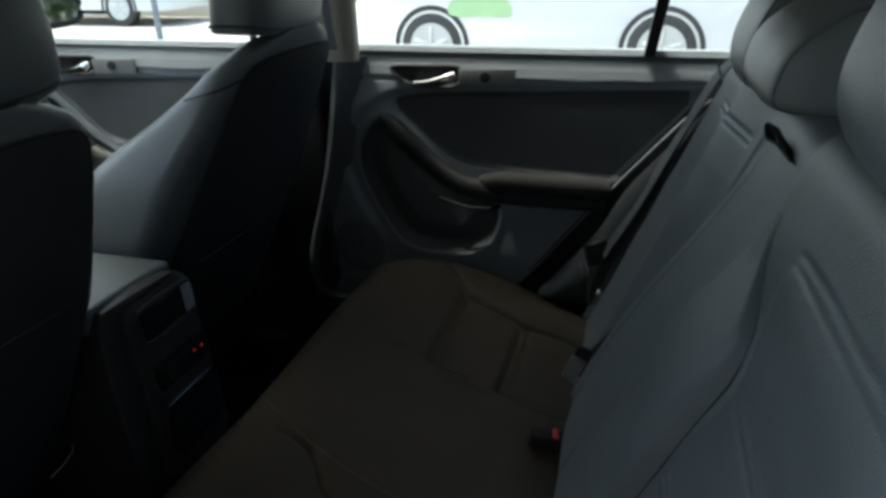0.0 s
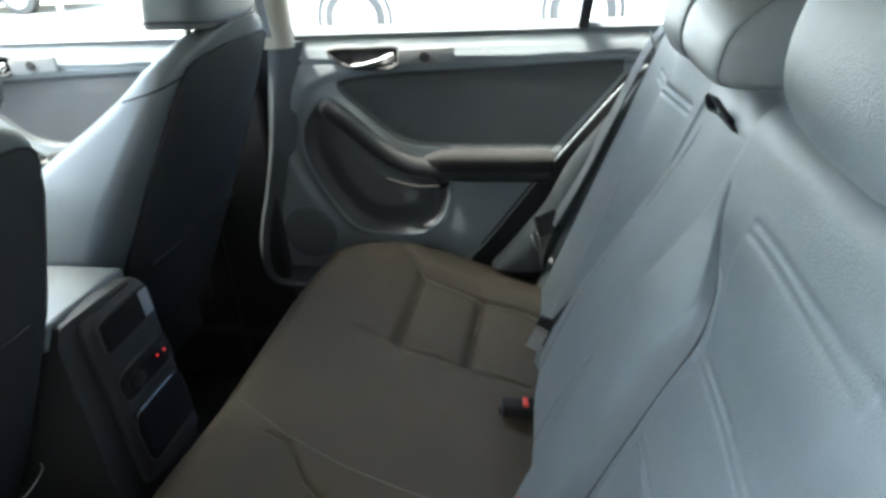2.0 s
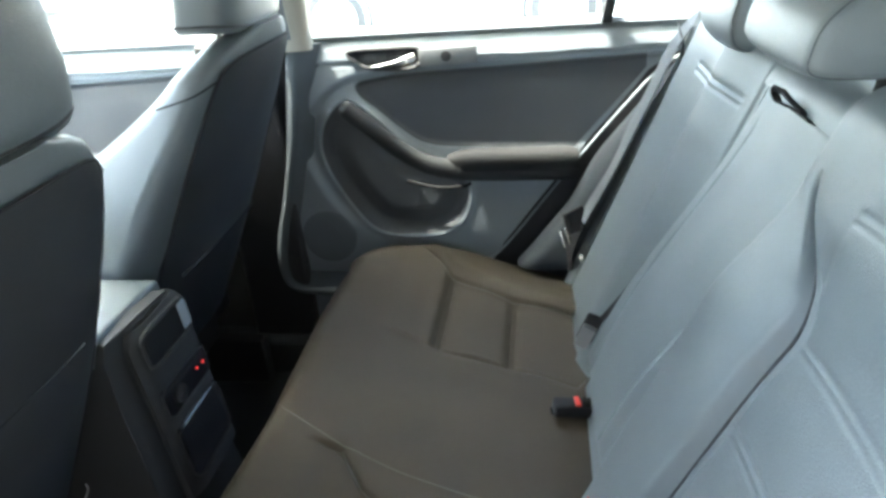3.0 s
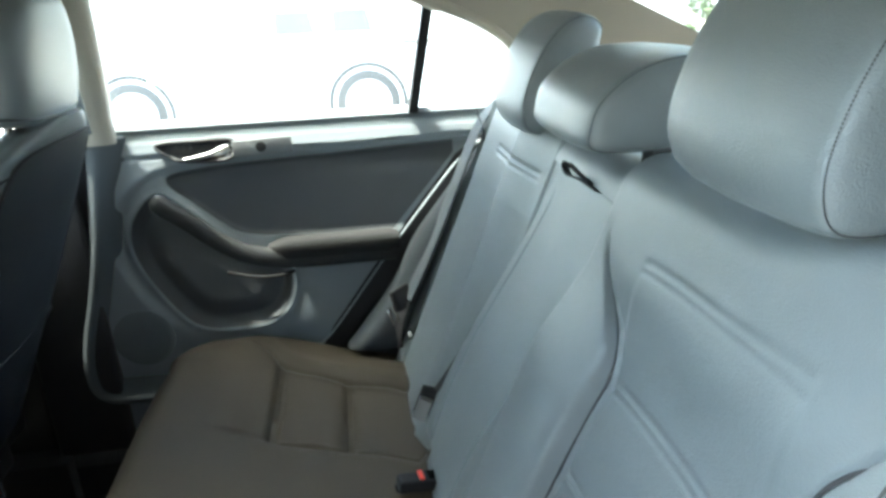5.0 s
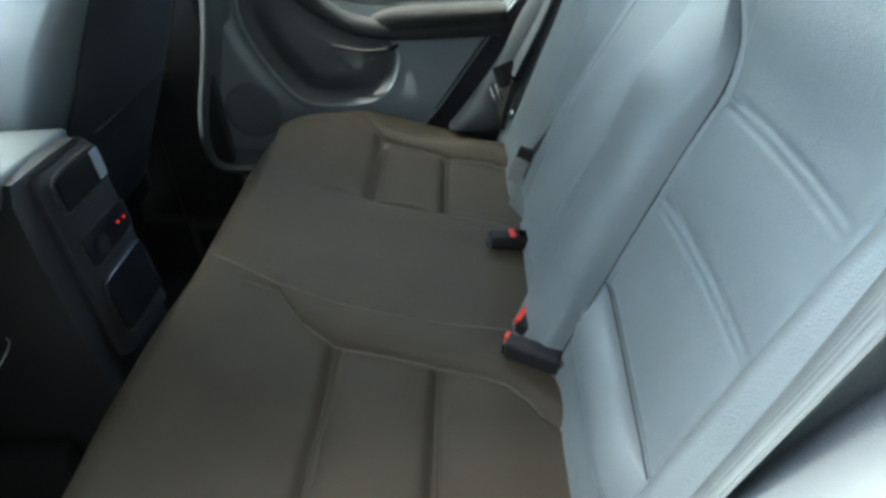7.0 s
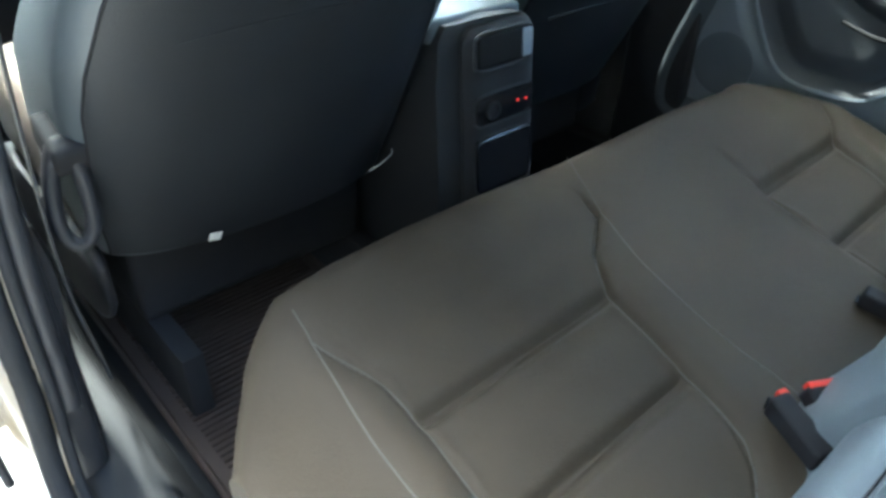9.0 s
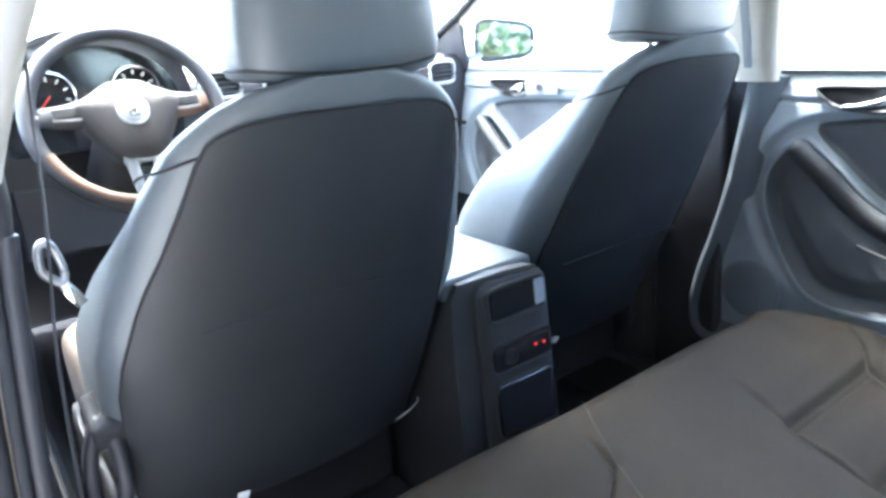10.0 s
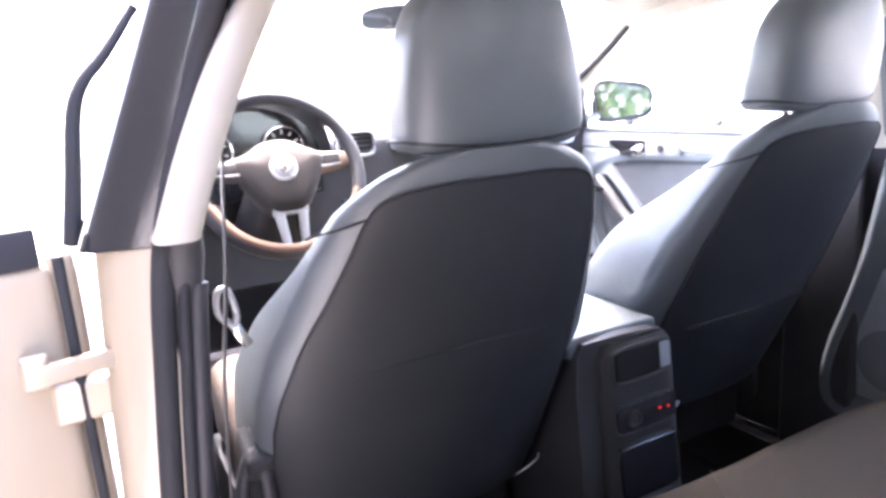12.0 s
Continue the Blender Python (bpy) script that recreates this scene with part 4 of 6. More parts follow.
def back_grid(qs, zs, fn, s=1, roll=0.055, n_roll=26):
    """A backrest surface with a rolled top edge."""
    Q, Zg = np.meshgrid(qs, zs, indexing="ij")
    H = fn(Q, Zg)
    base = np.stack([s * Q, back_plane(Zg), Zg], -1) + H[..., None] * BN
    ztop = zs[-1]
    tops = []
    for k in np.linspace(0, 1.75, n_roll)[1:]:
        c = np.stack([s * qs, np.full_like(qs, back_plane(ztop)), np.full_like(qs, ztop)], -1) + fn(qs, np.full_like(qs, ztop))[:, None] * BN
        c = c - roll * BN
        tops.append(c + roll * (math.cos(k) * BN + math.sin(k) * np.array((0, -0.371, 0.928))))
    return np.concatenate([base, np.array(tops).transpose(1, 0, 2)], 1)


for s, lab in ((-1, ""), (1, "")):
    outer = 0.592 if s < 0 else 0.540
    P = back_grid(np.concatenate([np.linspace(0.1268, 0.270, 86), np.linspace(0.273, 0.455, 52), np.linspace(0.457, outer, 66)]), np.linspace(0.50, 1.058, 280), back_height if s < 0 else far_height, s)
    if s < 0:
        # the outer shoulder rises behind the headrest
        rise = 0.07 * ss(0.36, 0.58, np.abs(P[..., 0])) * ss(0.99, 1.07, P[..., 2])
        P = P + rise[..., None] * np.array((0, -0.371, 0.928))
    part("backrest", sheet(P, (0, -0.06, -0.02)), LEATHER, t_seat, lab)
    # thread along the two long seams
    for seam_of, z_low, z_top in ((side_seam, 0.55, 1.0 if s < 0 else 0.895), (wing_seam, 0.84, 1.019)):
        zz = np.linspace(z_low, z_top, 90)
        q = seam_of(zz)
        if s > 0:
            q, zz = q + FAR_OUT, zz + FAR_UP
        line = np.stack([s * q, back_plane(zz), zz], -1) + ((back_height if s < 0 else far_height)(q, zz) + 0.0030)[:, None] * BN
        part("seam", tube(line, 0.0017, 6), THREAD_DARK, t_seat)
    if s > 0:
        continue
    q = np.linspace(0.236, 0.478, 60)
    zz = foot_seam(q) - 0.001
    line = np.stack([s * q, back_plane(zz), zz], -1) + (back_height(q, zz) + 0.003)[:, None] * BN
    part("seam", tube(line, 0.0010, 6), SEAT_STITCH, t_seat)


def arm_height(q, z):
    edge = np.minimum(0.1262 - np.abs(q), np.minimum(1.036 - z, z - 0.598))
    h = -0.016 + 0.046 * ss(1.03, 0.66, z) - (0.0015 + 0.0045 * ss(1.0, 0.88, z)) * (1 - np.sqrt(np.clip(1 - (1 - np.clip(edge / 0.007, 0, 1)) ** 2, 0, 1)))
    h = h - 0.003 * groove(np.abs(q) - 0.098 + 0.02 * ss(0.85, 0.6, z), 0.0022) * ss(1.02, 0.97, z)
    h = h + 0.004 * groove(q, 0.06)
    return h


Q, Zg = np.meshgrid(np.linspace(-0.1262, 0.1262, 116), np.linspace(0.598, 1.036, 200), indexing="ij")
P = np.stack([Q, back_plane(Zg), Zg], -1) + arm_height(Q, Zg)[..., None] * BN
part("centre_armrest", sheet(P, (0, -0.09, -0.03)), LEATHER, t_seat, "folded-up centre armrest in grey leather")
P = back_grid(np.linspace(-0.126, 0.126, 50), np.linspace(1.038, 1.040, 4), lambda q, z: -0.008 + 0 * q, 1, 0.05)
part("backrest_top", sheet(P, (0, -0.05, -0.02)), LEATHER, t_seat)
P = back_grid(np.linspace(-0.126, 0.126, 50), np.linspace(0.50, 0.58, 20), lambda q, z: 0.006 + 0 * q, 1, 0.012, 10)
part("backrest_base", sheet(P, (0, -0.05, -0.02)), LEATHER, t_seat)
# press stud where the bolster meets the cushion
zs0 = 0.636
part("press_stud", lathe([(0, 0), (0.007, 0), (0.006, 0.003), (0, 0.004)], Matrix.Translation(Vector(np.array((-0.229, back_plane(zs0), zs0)) + (float(back_height(0.229, zs0)) + 0.001) * BN)) @ pose(0, 0, 0, -68, 0, 0), 16), PLATE, t_seat, "small pale press stud")
# armrest pull strap
sl = np.array((0, back_plane(1.038), 1.038)) - 0.012 * BN
loop = smooth_line([sl + (-0.05, 0.004, 0.001), sl + (0.0, 0.010, 0.004), sl + (0.022, 0.016, 0.004), sl + (0.031, 0.019, 0.014), sl + (0.022, 0.018, 0.021), sl + (0.004, 0.013, 0.014), sl + (-0.03, 0.005, 0.005)], 50)
part("pull_strap", ribbon(loop, (0, 0.9, 0.45), 0.012, 0.0012), RUBBER, t_seat, "black fabric pull strap")
part("strap_slot", rbox(0.12, 0.010, 0.004, pose(-0.062, back_plane(1.04) - 0.022, 1.030, -22, 0, 0), 0.003, 2), RUBBER, t_seat)


def rear_headrest(cx, half, z0, z1, deep, label, stitched=False, flat_back=False):
    """A head restraint with a D-shaped section and flat stitched sides."""
    h = z1 - z0
    prof = smooth_line([(0.055, 0.0), (0.062, 0.25), (0.058, 0.55), (0.035, 0.85), (0.0, 1.0), (-0.05, 0.98), (-0.085, 0.82), (-0.088, 0.5), (-0.075, 0.18), (-0.03, -0.03), (0.02, -0.06)], 64, closed=True)
    if flat_back:
        prof = smooth_line([(0.047, 0.0), (0.062, 0.20), (0.061, 0.48), (0.049, 0.74), (0.032, 0.91), (0.010, 0.99), (-0.012, 0.965), (-0.026, 0.90), (-0.030, 0.80), (-0.032, 0.55), (-0.040, 0.35), (-0.050, 0.16), (-0.050, 0.08), (-0.02, -0.01), (0.02, -0.055)], 64, closed=True)
    prof = np.stack([prof[:, 0] * deep / 0.15, prof[:, 1] * h], -1)
    mid = prof.mean(0)
    loops = []
    for k, sc in ((-1.05, 0.02), (-1.045, 0.35), (-1.03, 0.60), (-1.005, 0.82), (-0.97, 0.92), (-0.93, 0.97), (-0.88, 0.99), (-0.6, 1.02), (0, 1.04), (0.5, 1.02), (0.76, 0.98), (0.87, 0.93), (0.94, 0.85), (0.98, 0.72), (1.0, 0.45), (1.0, 0.02)):
        p = mid + (prof - mid) * sc
        loops.append(np.stack([np.full(len(p), cx + k * half), -0.015 + p[:, 0] - 0.25 * (p[:, 1] - 0.0), z0 + p[:, 1]], -1))
    hr = part("headrest", loft(loops), LEATHER, t_seat, label)
    for k in ((-1,) if stitched else (-1, 1)):
        p = mid + (prof - mid) * (0.952 if k < 0 else 0.84)
        line = np.stack([np.full(len(p), cx + k * half * 0.955), -0.015 + p[:, 0] - 0.25 * p[:, 1], z0 + p[:, 1]], -1)
        if not stitched:
            part("stitching", tube(line, 0.0008, 6, closed=True), HEAD_STITCH, hr)
            continue
        line = smooth_line(line, 900, closed=True)
        bm = bmesh.new()
        for a in range(0, 900, 3):
            dash = tube(line[[a, (a + 2) % 900]], 0.0006, 5)
            me = bpy.data.meshes.new("dash")
            dash.to_mesh(me)
            dash.free()
            bm.from_mesh(me)
            bpy.data.meshes.remove(me)
        tagged(part("stitching", bm, SEAT_STITCH, hr), kind="stuff")
    for k in (-1, 1):
        part("post", tube(np.array([(cx + k * half * 0.5, -0.035, z0 - 0.06), (cx + k * half * 0.5, -0.045, z0 + 0.03)]), 0.007, 10), RUBBER, hr, "dark plastic post sleeve")


rear_headrest(-0.376, 0.109, 1.126, 1.300, 0.165, "large rounded grey leather headrest with dark stitching", True, True)
rear_headrest(0.300, 0.112, 1.066, 1.234, 0.160, "large rounded grey leather headrest", False, True)
rear_headrest(-0.018, 0.120, 1.103, 1.197, 0.185, "low wide centre headrest in grey leather")


# ---- belts of the rear seat ----
def buckle(at, tip, label, roll=0.0, back=0.0, wide=0.044):
    """A belt buckle from at to tip, with its release button set back from the tip and a webbing stalk behind."""
    t = thing("seat_belt_buckle", at, label, "seat belt buckle", "rear belt buckles")
    a, b = Vector(at), Vector(tip)
    m = Matrix.Translation(a) @ (b - a).to_track_quat("Z", "Y").to_matrix().to_4x4() @ Matrix.Rotation(radians(roll), 4, "Z")
    L = (b - a).length
    part("housing", rbox(wide, 0.022, L, m @ pose(0, 0, L / 2), 0.006, 3), RUBBER, t)
    part("face", rbox(wide * 0.8, 0.003, L * 0.42, m @ pose(0, 0.0108, L * 0.32), 0.001, 2), GLOSS_BLACK, t, "glossy face of the buckle")
    if back:
        part("release_button", rbox(wide * 0.8, 0.006, 0.008, m @ pose(0, 0.0115, L - back), 0.002, 2), RED, t, "red release button")
    else:
        part("release_button", rbox(wide * 0.9, 0.010, 0.008, m @ pose(0, 0.006, L), 0.002, 2), RED, t, "red release button")
    part("slot", rbox(wide * 0.64, 0.003, 0.004, m @ pose(0, -0.008, L + 0.001), 0.001, 1), GLOSS_BLACK, t)
    part("stalk", rbox(wide * 0.6, 0.006, 0.05, m @ pose(0, -0.004, -0.02), 0.002, 2), WEBBING_DARK, t, "short black webbing stalk")


buckle((-0.186, 0.178, 0.552), (-0.152, 0.238, 0.572), "black belt buckle with a red button on the seat", 0, 0, 0.048)
buckle((0.068, 0.178, 0.548), (0.052, 0.275, 0.562), "black belt buckle with a red button lying on the seat", 0, 0.036, 0.026)
buckle((-0.226, 0.198, 0.556), (-0.200, 0.262, 0.566), "black belt buckle lying on its edge beside another", 80, 0, 0.030)

# belt beside the far seat, with its tongue
t_belt = thing("seat_belt", (0.53, 0.2, 0.6), "grey seat belt hanging beside the rear seat", "seat belt", "rear seat belts")
line = smooth_line([(0.565, -0.03, 1.09), (0.560, 0.035, 1.02), (0.545, 0.085, 0.92), (0.528, 0.15, 0.78), (0.514, 0.210, 0.665)], 50)
part("webbing", ribbon(line, (0.95, 0.20, -0.12), 0.046), WEBBING, t_belt)
part("lap_webbing", ribbon(smooth_line([(0.514, 0.214, 0.660), (0.520, 0.232, 0.60), (0.538, 0.235, 0.55), (0.56, 0.230, 0.52)], 20), (0.93, 0.36, 0.0), 0.036), WEBBING_DARK, t_belt, "dark lap part of the webbing")
part("tongue_grip", rbox(0.055, 0.016, 0.045, pose(0.514, 0.222, 0.668, -24, 0, -40), 0.005, 3), RUBBER, t_belt, "black plastic tongue grip")
for dx in (-0.009, 0.009):
    part("tongue", rbox(0.007, 0.004, 0.036, pose(0.512 + dx * 0.76, 0.242 - dx * 0.64, 0.628, -24, 0, -40), 0.001, 1), CHROME, t_belt, "bright steel tongue")
part("anchor_bolt", lathe([(0, 0), (0.010, 0), (0.010, 0.006), (0.006, 0.009), (0, 0.009)], pose(0.487, 0.215, 0.592, 90, 0, 0), 16), CHROME, t_belt)
# centre belt tongue tucked beside the armrest
t_cb = thing("belt_tongue", (0.137, 0.2, 0.62), "bright belt tongue on black webbing beside the armrest", "seat belt", "rear seat belts")
part("webbing", ribbon(smooth_line([(0.131, 0.135, 0.775), (0.133, 0.165, 0.72), (0.137, 0.205, 0.66)], 12), (0.2, 0.9, 0.35), 0.009), WEBBING_DARK, t_cb)
part("tongue_grip", rbox(0.010, 0.026, 0.050, pose(0.139, 0.217, 0.650, 22, 0, 0), 0.004, 2), RUBBER, t_cb)
part("tongue", rbox(0.011, 0.022, 0.040, pose(0.1305, 0.224, 0.640, 22, 0, -18), 0.002, 2), SILVER, t_cb, "bright steel tongue")
# belt in front of the near seat
t_nb = thing("seat_belt", (-0.55, 0.1, 0.8), "silver-grey seat belt drawn down over the seat bolster", "seat belt", "rear seat belts")
line = smooth_line([(-0.628, -0.05, 1.145), (-0.622, 0.03, 1.112), (-0.615, 0.073, 1.052), (-0.611, 0.097, 0.99), (-0.607, 0.136, 0.89), (-0.603, 0.176, 0.79), (-0.599, 0.215, 0.69), (-0.597, 0.245, 0.59), (-0.605, 0.23, 0.51)], 60)
NB = np.array([(math.cos(radians(k)), -math.sin(radians(k)), 0.0) for k in np.interp(line[:, 2], [0.7, 0.85, 0.95, 1.06, 1.12], [36, 33, 27, 14, 8])])
u = np.linspace(-1, 1, 47)
face = np.cross(np.gradient(line, axis=0), NB)
face /= np.linalg.norm(face, axis=1)[:, None]
face *= np.sign(face[:, 1:2])
rib = 0.0045 * (1 - u ** 2) + 0.00016 * np.cos(u * math.pi * 9) - 0.0012 * np.exp(-((np.abs(u) - 0.86) / 0.05) ** 2)
P = line[:, None, :] + NB[:, None, :] * (0.023 * u)[None, :, None] + face[:, None, :] * rib[None, :, None]
part("webbing", sheet(P, tuple(-0.0014 * face[30])), WEBBING_SILVER, t_nb)
# dark tube drawn as the shadow gap between belt and seat
part("selvedge", tube(line + NB * 0.0238 - face * 0.001, 0.0019, 6), THREAD_DARK, t_nb, "dark line for the shadow beside the webbing")


# ---- front seats ----


BACK_ROUND = 2.45


def seat_w(z):
    return np.interp(z, [0.40, 0.46, 0.52, 0.60, 0.70, 0.80, 0.88, 0.94, 1.0, 1.05, 1.07, 1.09, 1.105, 1.115], [0.20, 0.232, 0.252, 0.262, 0.268, 0.267, 0.256, 0.240, 0.219, 0.193, 0.172, 0.143, 0.105, 0.06])


def panel_w(z):
    """Half width of the dark panel on the seat's back."""
    return np.interp(z, [0.49, 0.60, 0.753, 0.871, 0.955, 1.0, 1.04, 1.058, 1.068, 1.076, 1.080], [0.208, 0.214, 0.212, 0.200, 0.184, 0.174, 0.160, 0.150, 0.136, 0.110, 0.06])


def panel_outer(z):
    """The driver's panel wraps further round on the door side."""
    return panel_w(z) + np.interp(z, [0.49, 0.60, 0.753, 0.80, 0.90, 0.945, 1.0], [0.026, 0.034, 0.038, 0.037, 0.020, 0.009, 0.0])


def seat_rear(z):
    return 0.71 + 0.46 * (1.07 - z)


def seat_back_point(x, z, cx, dy, lift):
    """A point of the seat's rear face, lifted off it."""
    w, d = seat_w(z), seat_d(z)
    k = np.clip(np.abs(x - cx) / w, 0, 1)
    y = seat_rear(z) + dy + d - d * (1 - k ** BACK_ROUND) ** (1 / BACK_ROUND)
    return np.stack(np.broadcast_arrays(x, y - lift, z), -1)


def seat_d(z):
    return np.interp(z, [0.40, 0.55, 0.9, 1.05, 1.10, 1.115], [0.085, 0.098, 0.088, 0.060, 0.038, 0.02])


def front_seat(name, cx, dy, hx, label, lever):
    t = thing(name, (cx, 1.15, FLOOR), label, "car seat", "front seats")
    loops = []
    for z in np.concatenate([np.linspace(0.49, 1.04, 40), np.linspace(1.05, 1.115, 12)]):
        w, d = float(seat_w(z)), float(seat_d(z))
        o = oval(cx, seat_rear(z) + dy + d, w, d, z, BACK_ROUND, 96)
        # side bolsters reach forward
        k = np.clip(np.abs(o[:, 0] - cx) / w, 0, 1)
        fwd = (o[:, 1] > seat_rear(z) + dy + d * 0.9)
        o[:, 1] += fwd * 0.105 * ss(0.62, 0.9, k) * ss(1.06, 0.86, z) * ss(0.40, 0.55, z)
        depth = np.clip((o[:, 1] - seat_rear(z) - dy) / (2 * d + 0.10), 0, 1)
        o[:, 0] = cx + (o[:, 0] - cx) * (1 - 0.24 * depth * ss(0.78, 1.0, z))
        # narrower beside the console
        beside = (o[:, 0] - cx) * cx < 0
        o[:, 0] = np.where(beside, cx + (o[:, 0] - cx) * (1 - 0.10 * ss(0.80, 0.66, z)), o[:, 0])
        loops.append(o)
    part("backrest", loft(loops), LEATHER_FRONT_SHADED, t)
    # rear panel in darker vinyl, with a welt round it
    zs = np.concatenate([np.linspace(0.497, 1.0, 84), np.linspace(1.004, 1.080, 40)])
    rows = []
    rim_l, rim_r = [], []
    for z in zs:
        w = float(panel_w(z))
        x = np.linspace(cx - (float(panel_outer(z)) if lever else w), cx + w, 90)
        rows.append(seat_back_point(x, np.full_like(x, z), cx, dy, 0.0035 + 0.007 * ss(0.84, 0.74, z) * np.clip(1 - (np.abs(x - cx) / w) ** 2, 0, 1)))
        rim_l.append(rows[-1][0])
        rim_r.append(rows[-1][-1])
    part("back_panel", sheet(np.array(rows), (0, 0.006, 0)), SEAT_BACK, t, "black vinyl panel on the seat's back")
    welt = np.array(rim_l + list(rows[-1][1:-1]) + rim_r[::-1])
    part("welt", tube(welt[::2], 0.0018, 6), RUBBER, t)
    x = np.linspace(cx - 0.16, cx + (0.16 if lever else 0.21), 36)
    zl = (0.845 if lever else 0.722) - 0.012 * ((x - cx) / 0.16) ** 2
    part("pocket_edge", tube(seat_back_point(x, zl, cx, dy, 0.0035 if lever else 0.0085), 0.0012 if lever else 0.0026, 8), SEAT_BACK, t, "elastic edge of the map pocket")
    for s in (-1, 1):
        # seam over the shoulder
        sh = [seat_back_point(np.array(cx + s * (seat_w(1.055) - 0.065)), np.array(1.058), cx, dy, 0.001), seat_back_point(np.array(cx + s * (seat_w(1.035) - 0.02)), np.array(1.04), cx, dy, 0.001), (cx + s * (seat_w(1.03) + 0.0005), float(seat_rear(1.03)) + dy + 0.045, 1.033), (cx + s * (seat_w(1.02) - 0.008), float(seat_rear(1.02)) + dy + 0.09, 1.02)]
        part("seam", tube(smooth_line(sh, 20), 0.0016, 6), RUBBER, t)
    # seat cushion with its bolsters
    loops = []
    for y in np.linspace(1.09, 1.46, 26):
        k = (y - 1.09) / 0.37
        rnd = math.sqrt(max(0.0, 1 - max(0, (k - 0.8) / 0.2) ** 2))
        row = []
        for g in np.linspace(0, 2 * np.pi, 56, endpoint=False):
            c, sn = math.cos(g), math.sin(g)
            px = 0.258 * math.copysign(abs(c) ** 0.5, c)
            pz = 0.075 * math.copysign(abs(sn) ** 0.5, sn) * (0.35 + 0.65 * rnd)
            up = 0.048 * float(ss(0.14, 0.2, abs(px))) if sn > 0 else 0
            row.append((cx + px * (0.9 + 0.1 * rnd), y + dy, 0.560 + pz + up + 0.02 * k))
        loops.append(row)
    part("cushion", loft(loops), TAN_SEAT if lever else LEATHER_FRONT_SHADED, t, "warm grey-brown leather cushion" if lever else "")
    part("base", rbox(0.42, 0.42, 0.16, pose(cx, 1.26 + dy, 0.412), 0.02, 3), RUBBER, t)
    for s in (-1, 1):
        part("rail", rbox(0.035, 0.5, 0.13, pose(cx + s * 0.19, 1.18 + dy, 0.275), 0.006, 2), RUBBER, t, "black floor rail")
        side = [oval(cx + s * 0.250, 1.27 + dy, 0.018, w, z, 3.0, 40) for z, w in ((0.36, 0.20), (0.40, 0.235), (0.47, 0.24), (0.505, 0.20), (0.52, 0.12))]
        part("side_cover", loft(side), TRIM_DARK, t)
    if lever:
        ring = smooth_line([(-0.616, 0.944, 0.712), (-0.603, 0.940, 0.682), (-0.604, 0.936, 0.610), (-0.622, 0.936, 0.582), (-0.640, 0.940, 0.605), (-0.634, 0.946, 0.665)], 50, closed=True)
        part("recline_lever", tube(ring, 0.010, 10, closed=True), TRIM_DARK, t, "looped grey recliner handle")
        part("lever_boss", rbox(0.045, 0.07, 0.045, pose(-0.605, 0.962, 0.704, 25, 0, 0), 0.012, 3), RUBBER, t)
        hook = smooth_line([(cx + 0.165, float(seat_rear(0.52)) + dy - 0.004, 0.520), (cx + 0.180, float(seat_rear(0.53)) + dy - 0.010, 0.532), (cx + 0.200, float(seat_rear(0.545)) + dy - 0.008, 0.546), (cx + 0.206, float(seat_rear(0.55)) + dy, 0.552)], 14)
        part("cover_hook", tube(hook, 0.0013, 6), SILVER, t, "small dull wire hook of the seat cover")
    part("tag", rbox(0.018, 0.002, 0.016, pose(cx - 0.112, float(seat_rear(0.515)) + dy - 0.012, 0.512, 20, 12, 0), 0.0005, 1), WHITE_TAG, t, "small white tag")
    # head restraint
    loops = []
    y0 = float(seat_rear(1.10)) + dy + 0.02
    for z, w, d in ((1.104, 0.06, 0.03), (1.105, 0.110, 0.049), (1.109, 0.118, 0.054), (1.13, 0.120, 0.056), (1.17, 0.117, 0.057), (1.21, 0.110, 0.056), (1.245, 0.099, 0.053), (1.272, 0.087, 0.048), (1.289, 0.074, 0.040), (1.299, 0.056, 0.027), (1.303, 0.012, 0.006)):
        o = oval(hx - (0.016 if lever else 0.012) * float(ss(1.12, 1.25, z)), y0 + 0.045 - 0.20 * (z - 1.11), w * (1.0 if lever else 1.11 + 0.06 * float(ss(1.14, 1.22, z))), d, z, 3.6, 64)
        o[:, 2] += 0.011 * (np.abs(o[:, 0] - hx) / 0.125) ** 2 * ss(1.16, 1.104, z)
        loops.append(o)
    hr = part("headrest", loft(loops), LEATHER_FRONT_SHADED, t, "tapered grey leather headrest")
    o = oval(hx, y0 + 0.045, 0.1194 * (1.0 if lever else 1.11), 0.0552, 1.116, 3.6, 64)
    o[:, 2] += 0.011 * (np.abs(o[:, 0] - hx) / 0.125) ** 2
    part("seam", tube(o, 0.0022, 6, closed=True), TRIM_DARK, hr)
    for s in (-1, 1):
        part("post", tube(np.array([(hx + s * 0.055, y0 + 0.05, 1.06), (hx + s * 0.055, y0 + 0.045, 1.12)]), 0.006, 10), CHROME, hr, "bright steel post")
    return t


front_seat("driver_chair", -0.342, 0.0, -0.325, "grey leather driver seat with black vinyl back", True)
front_seat("passenger_chair", 0.362, 0.045, 0.347, "grey leather passenger seat with black vinyl back", False)

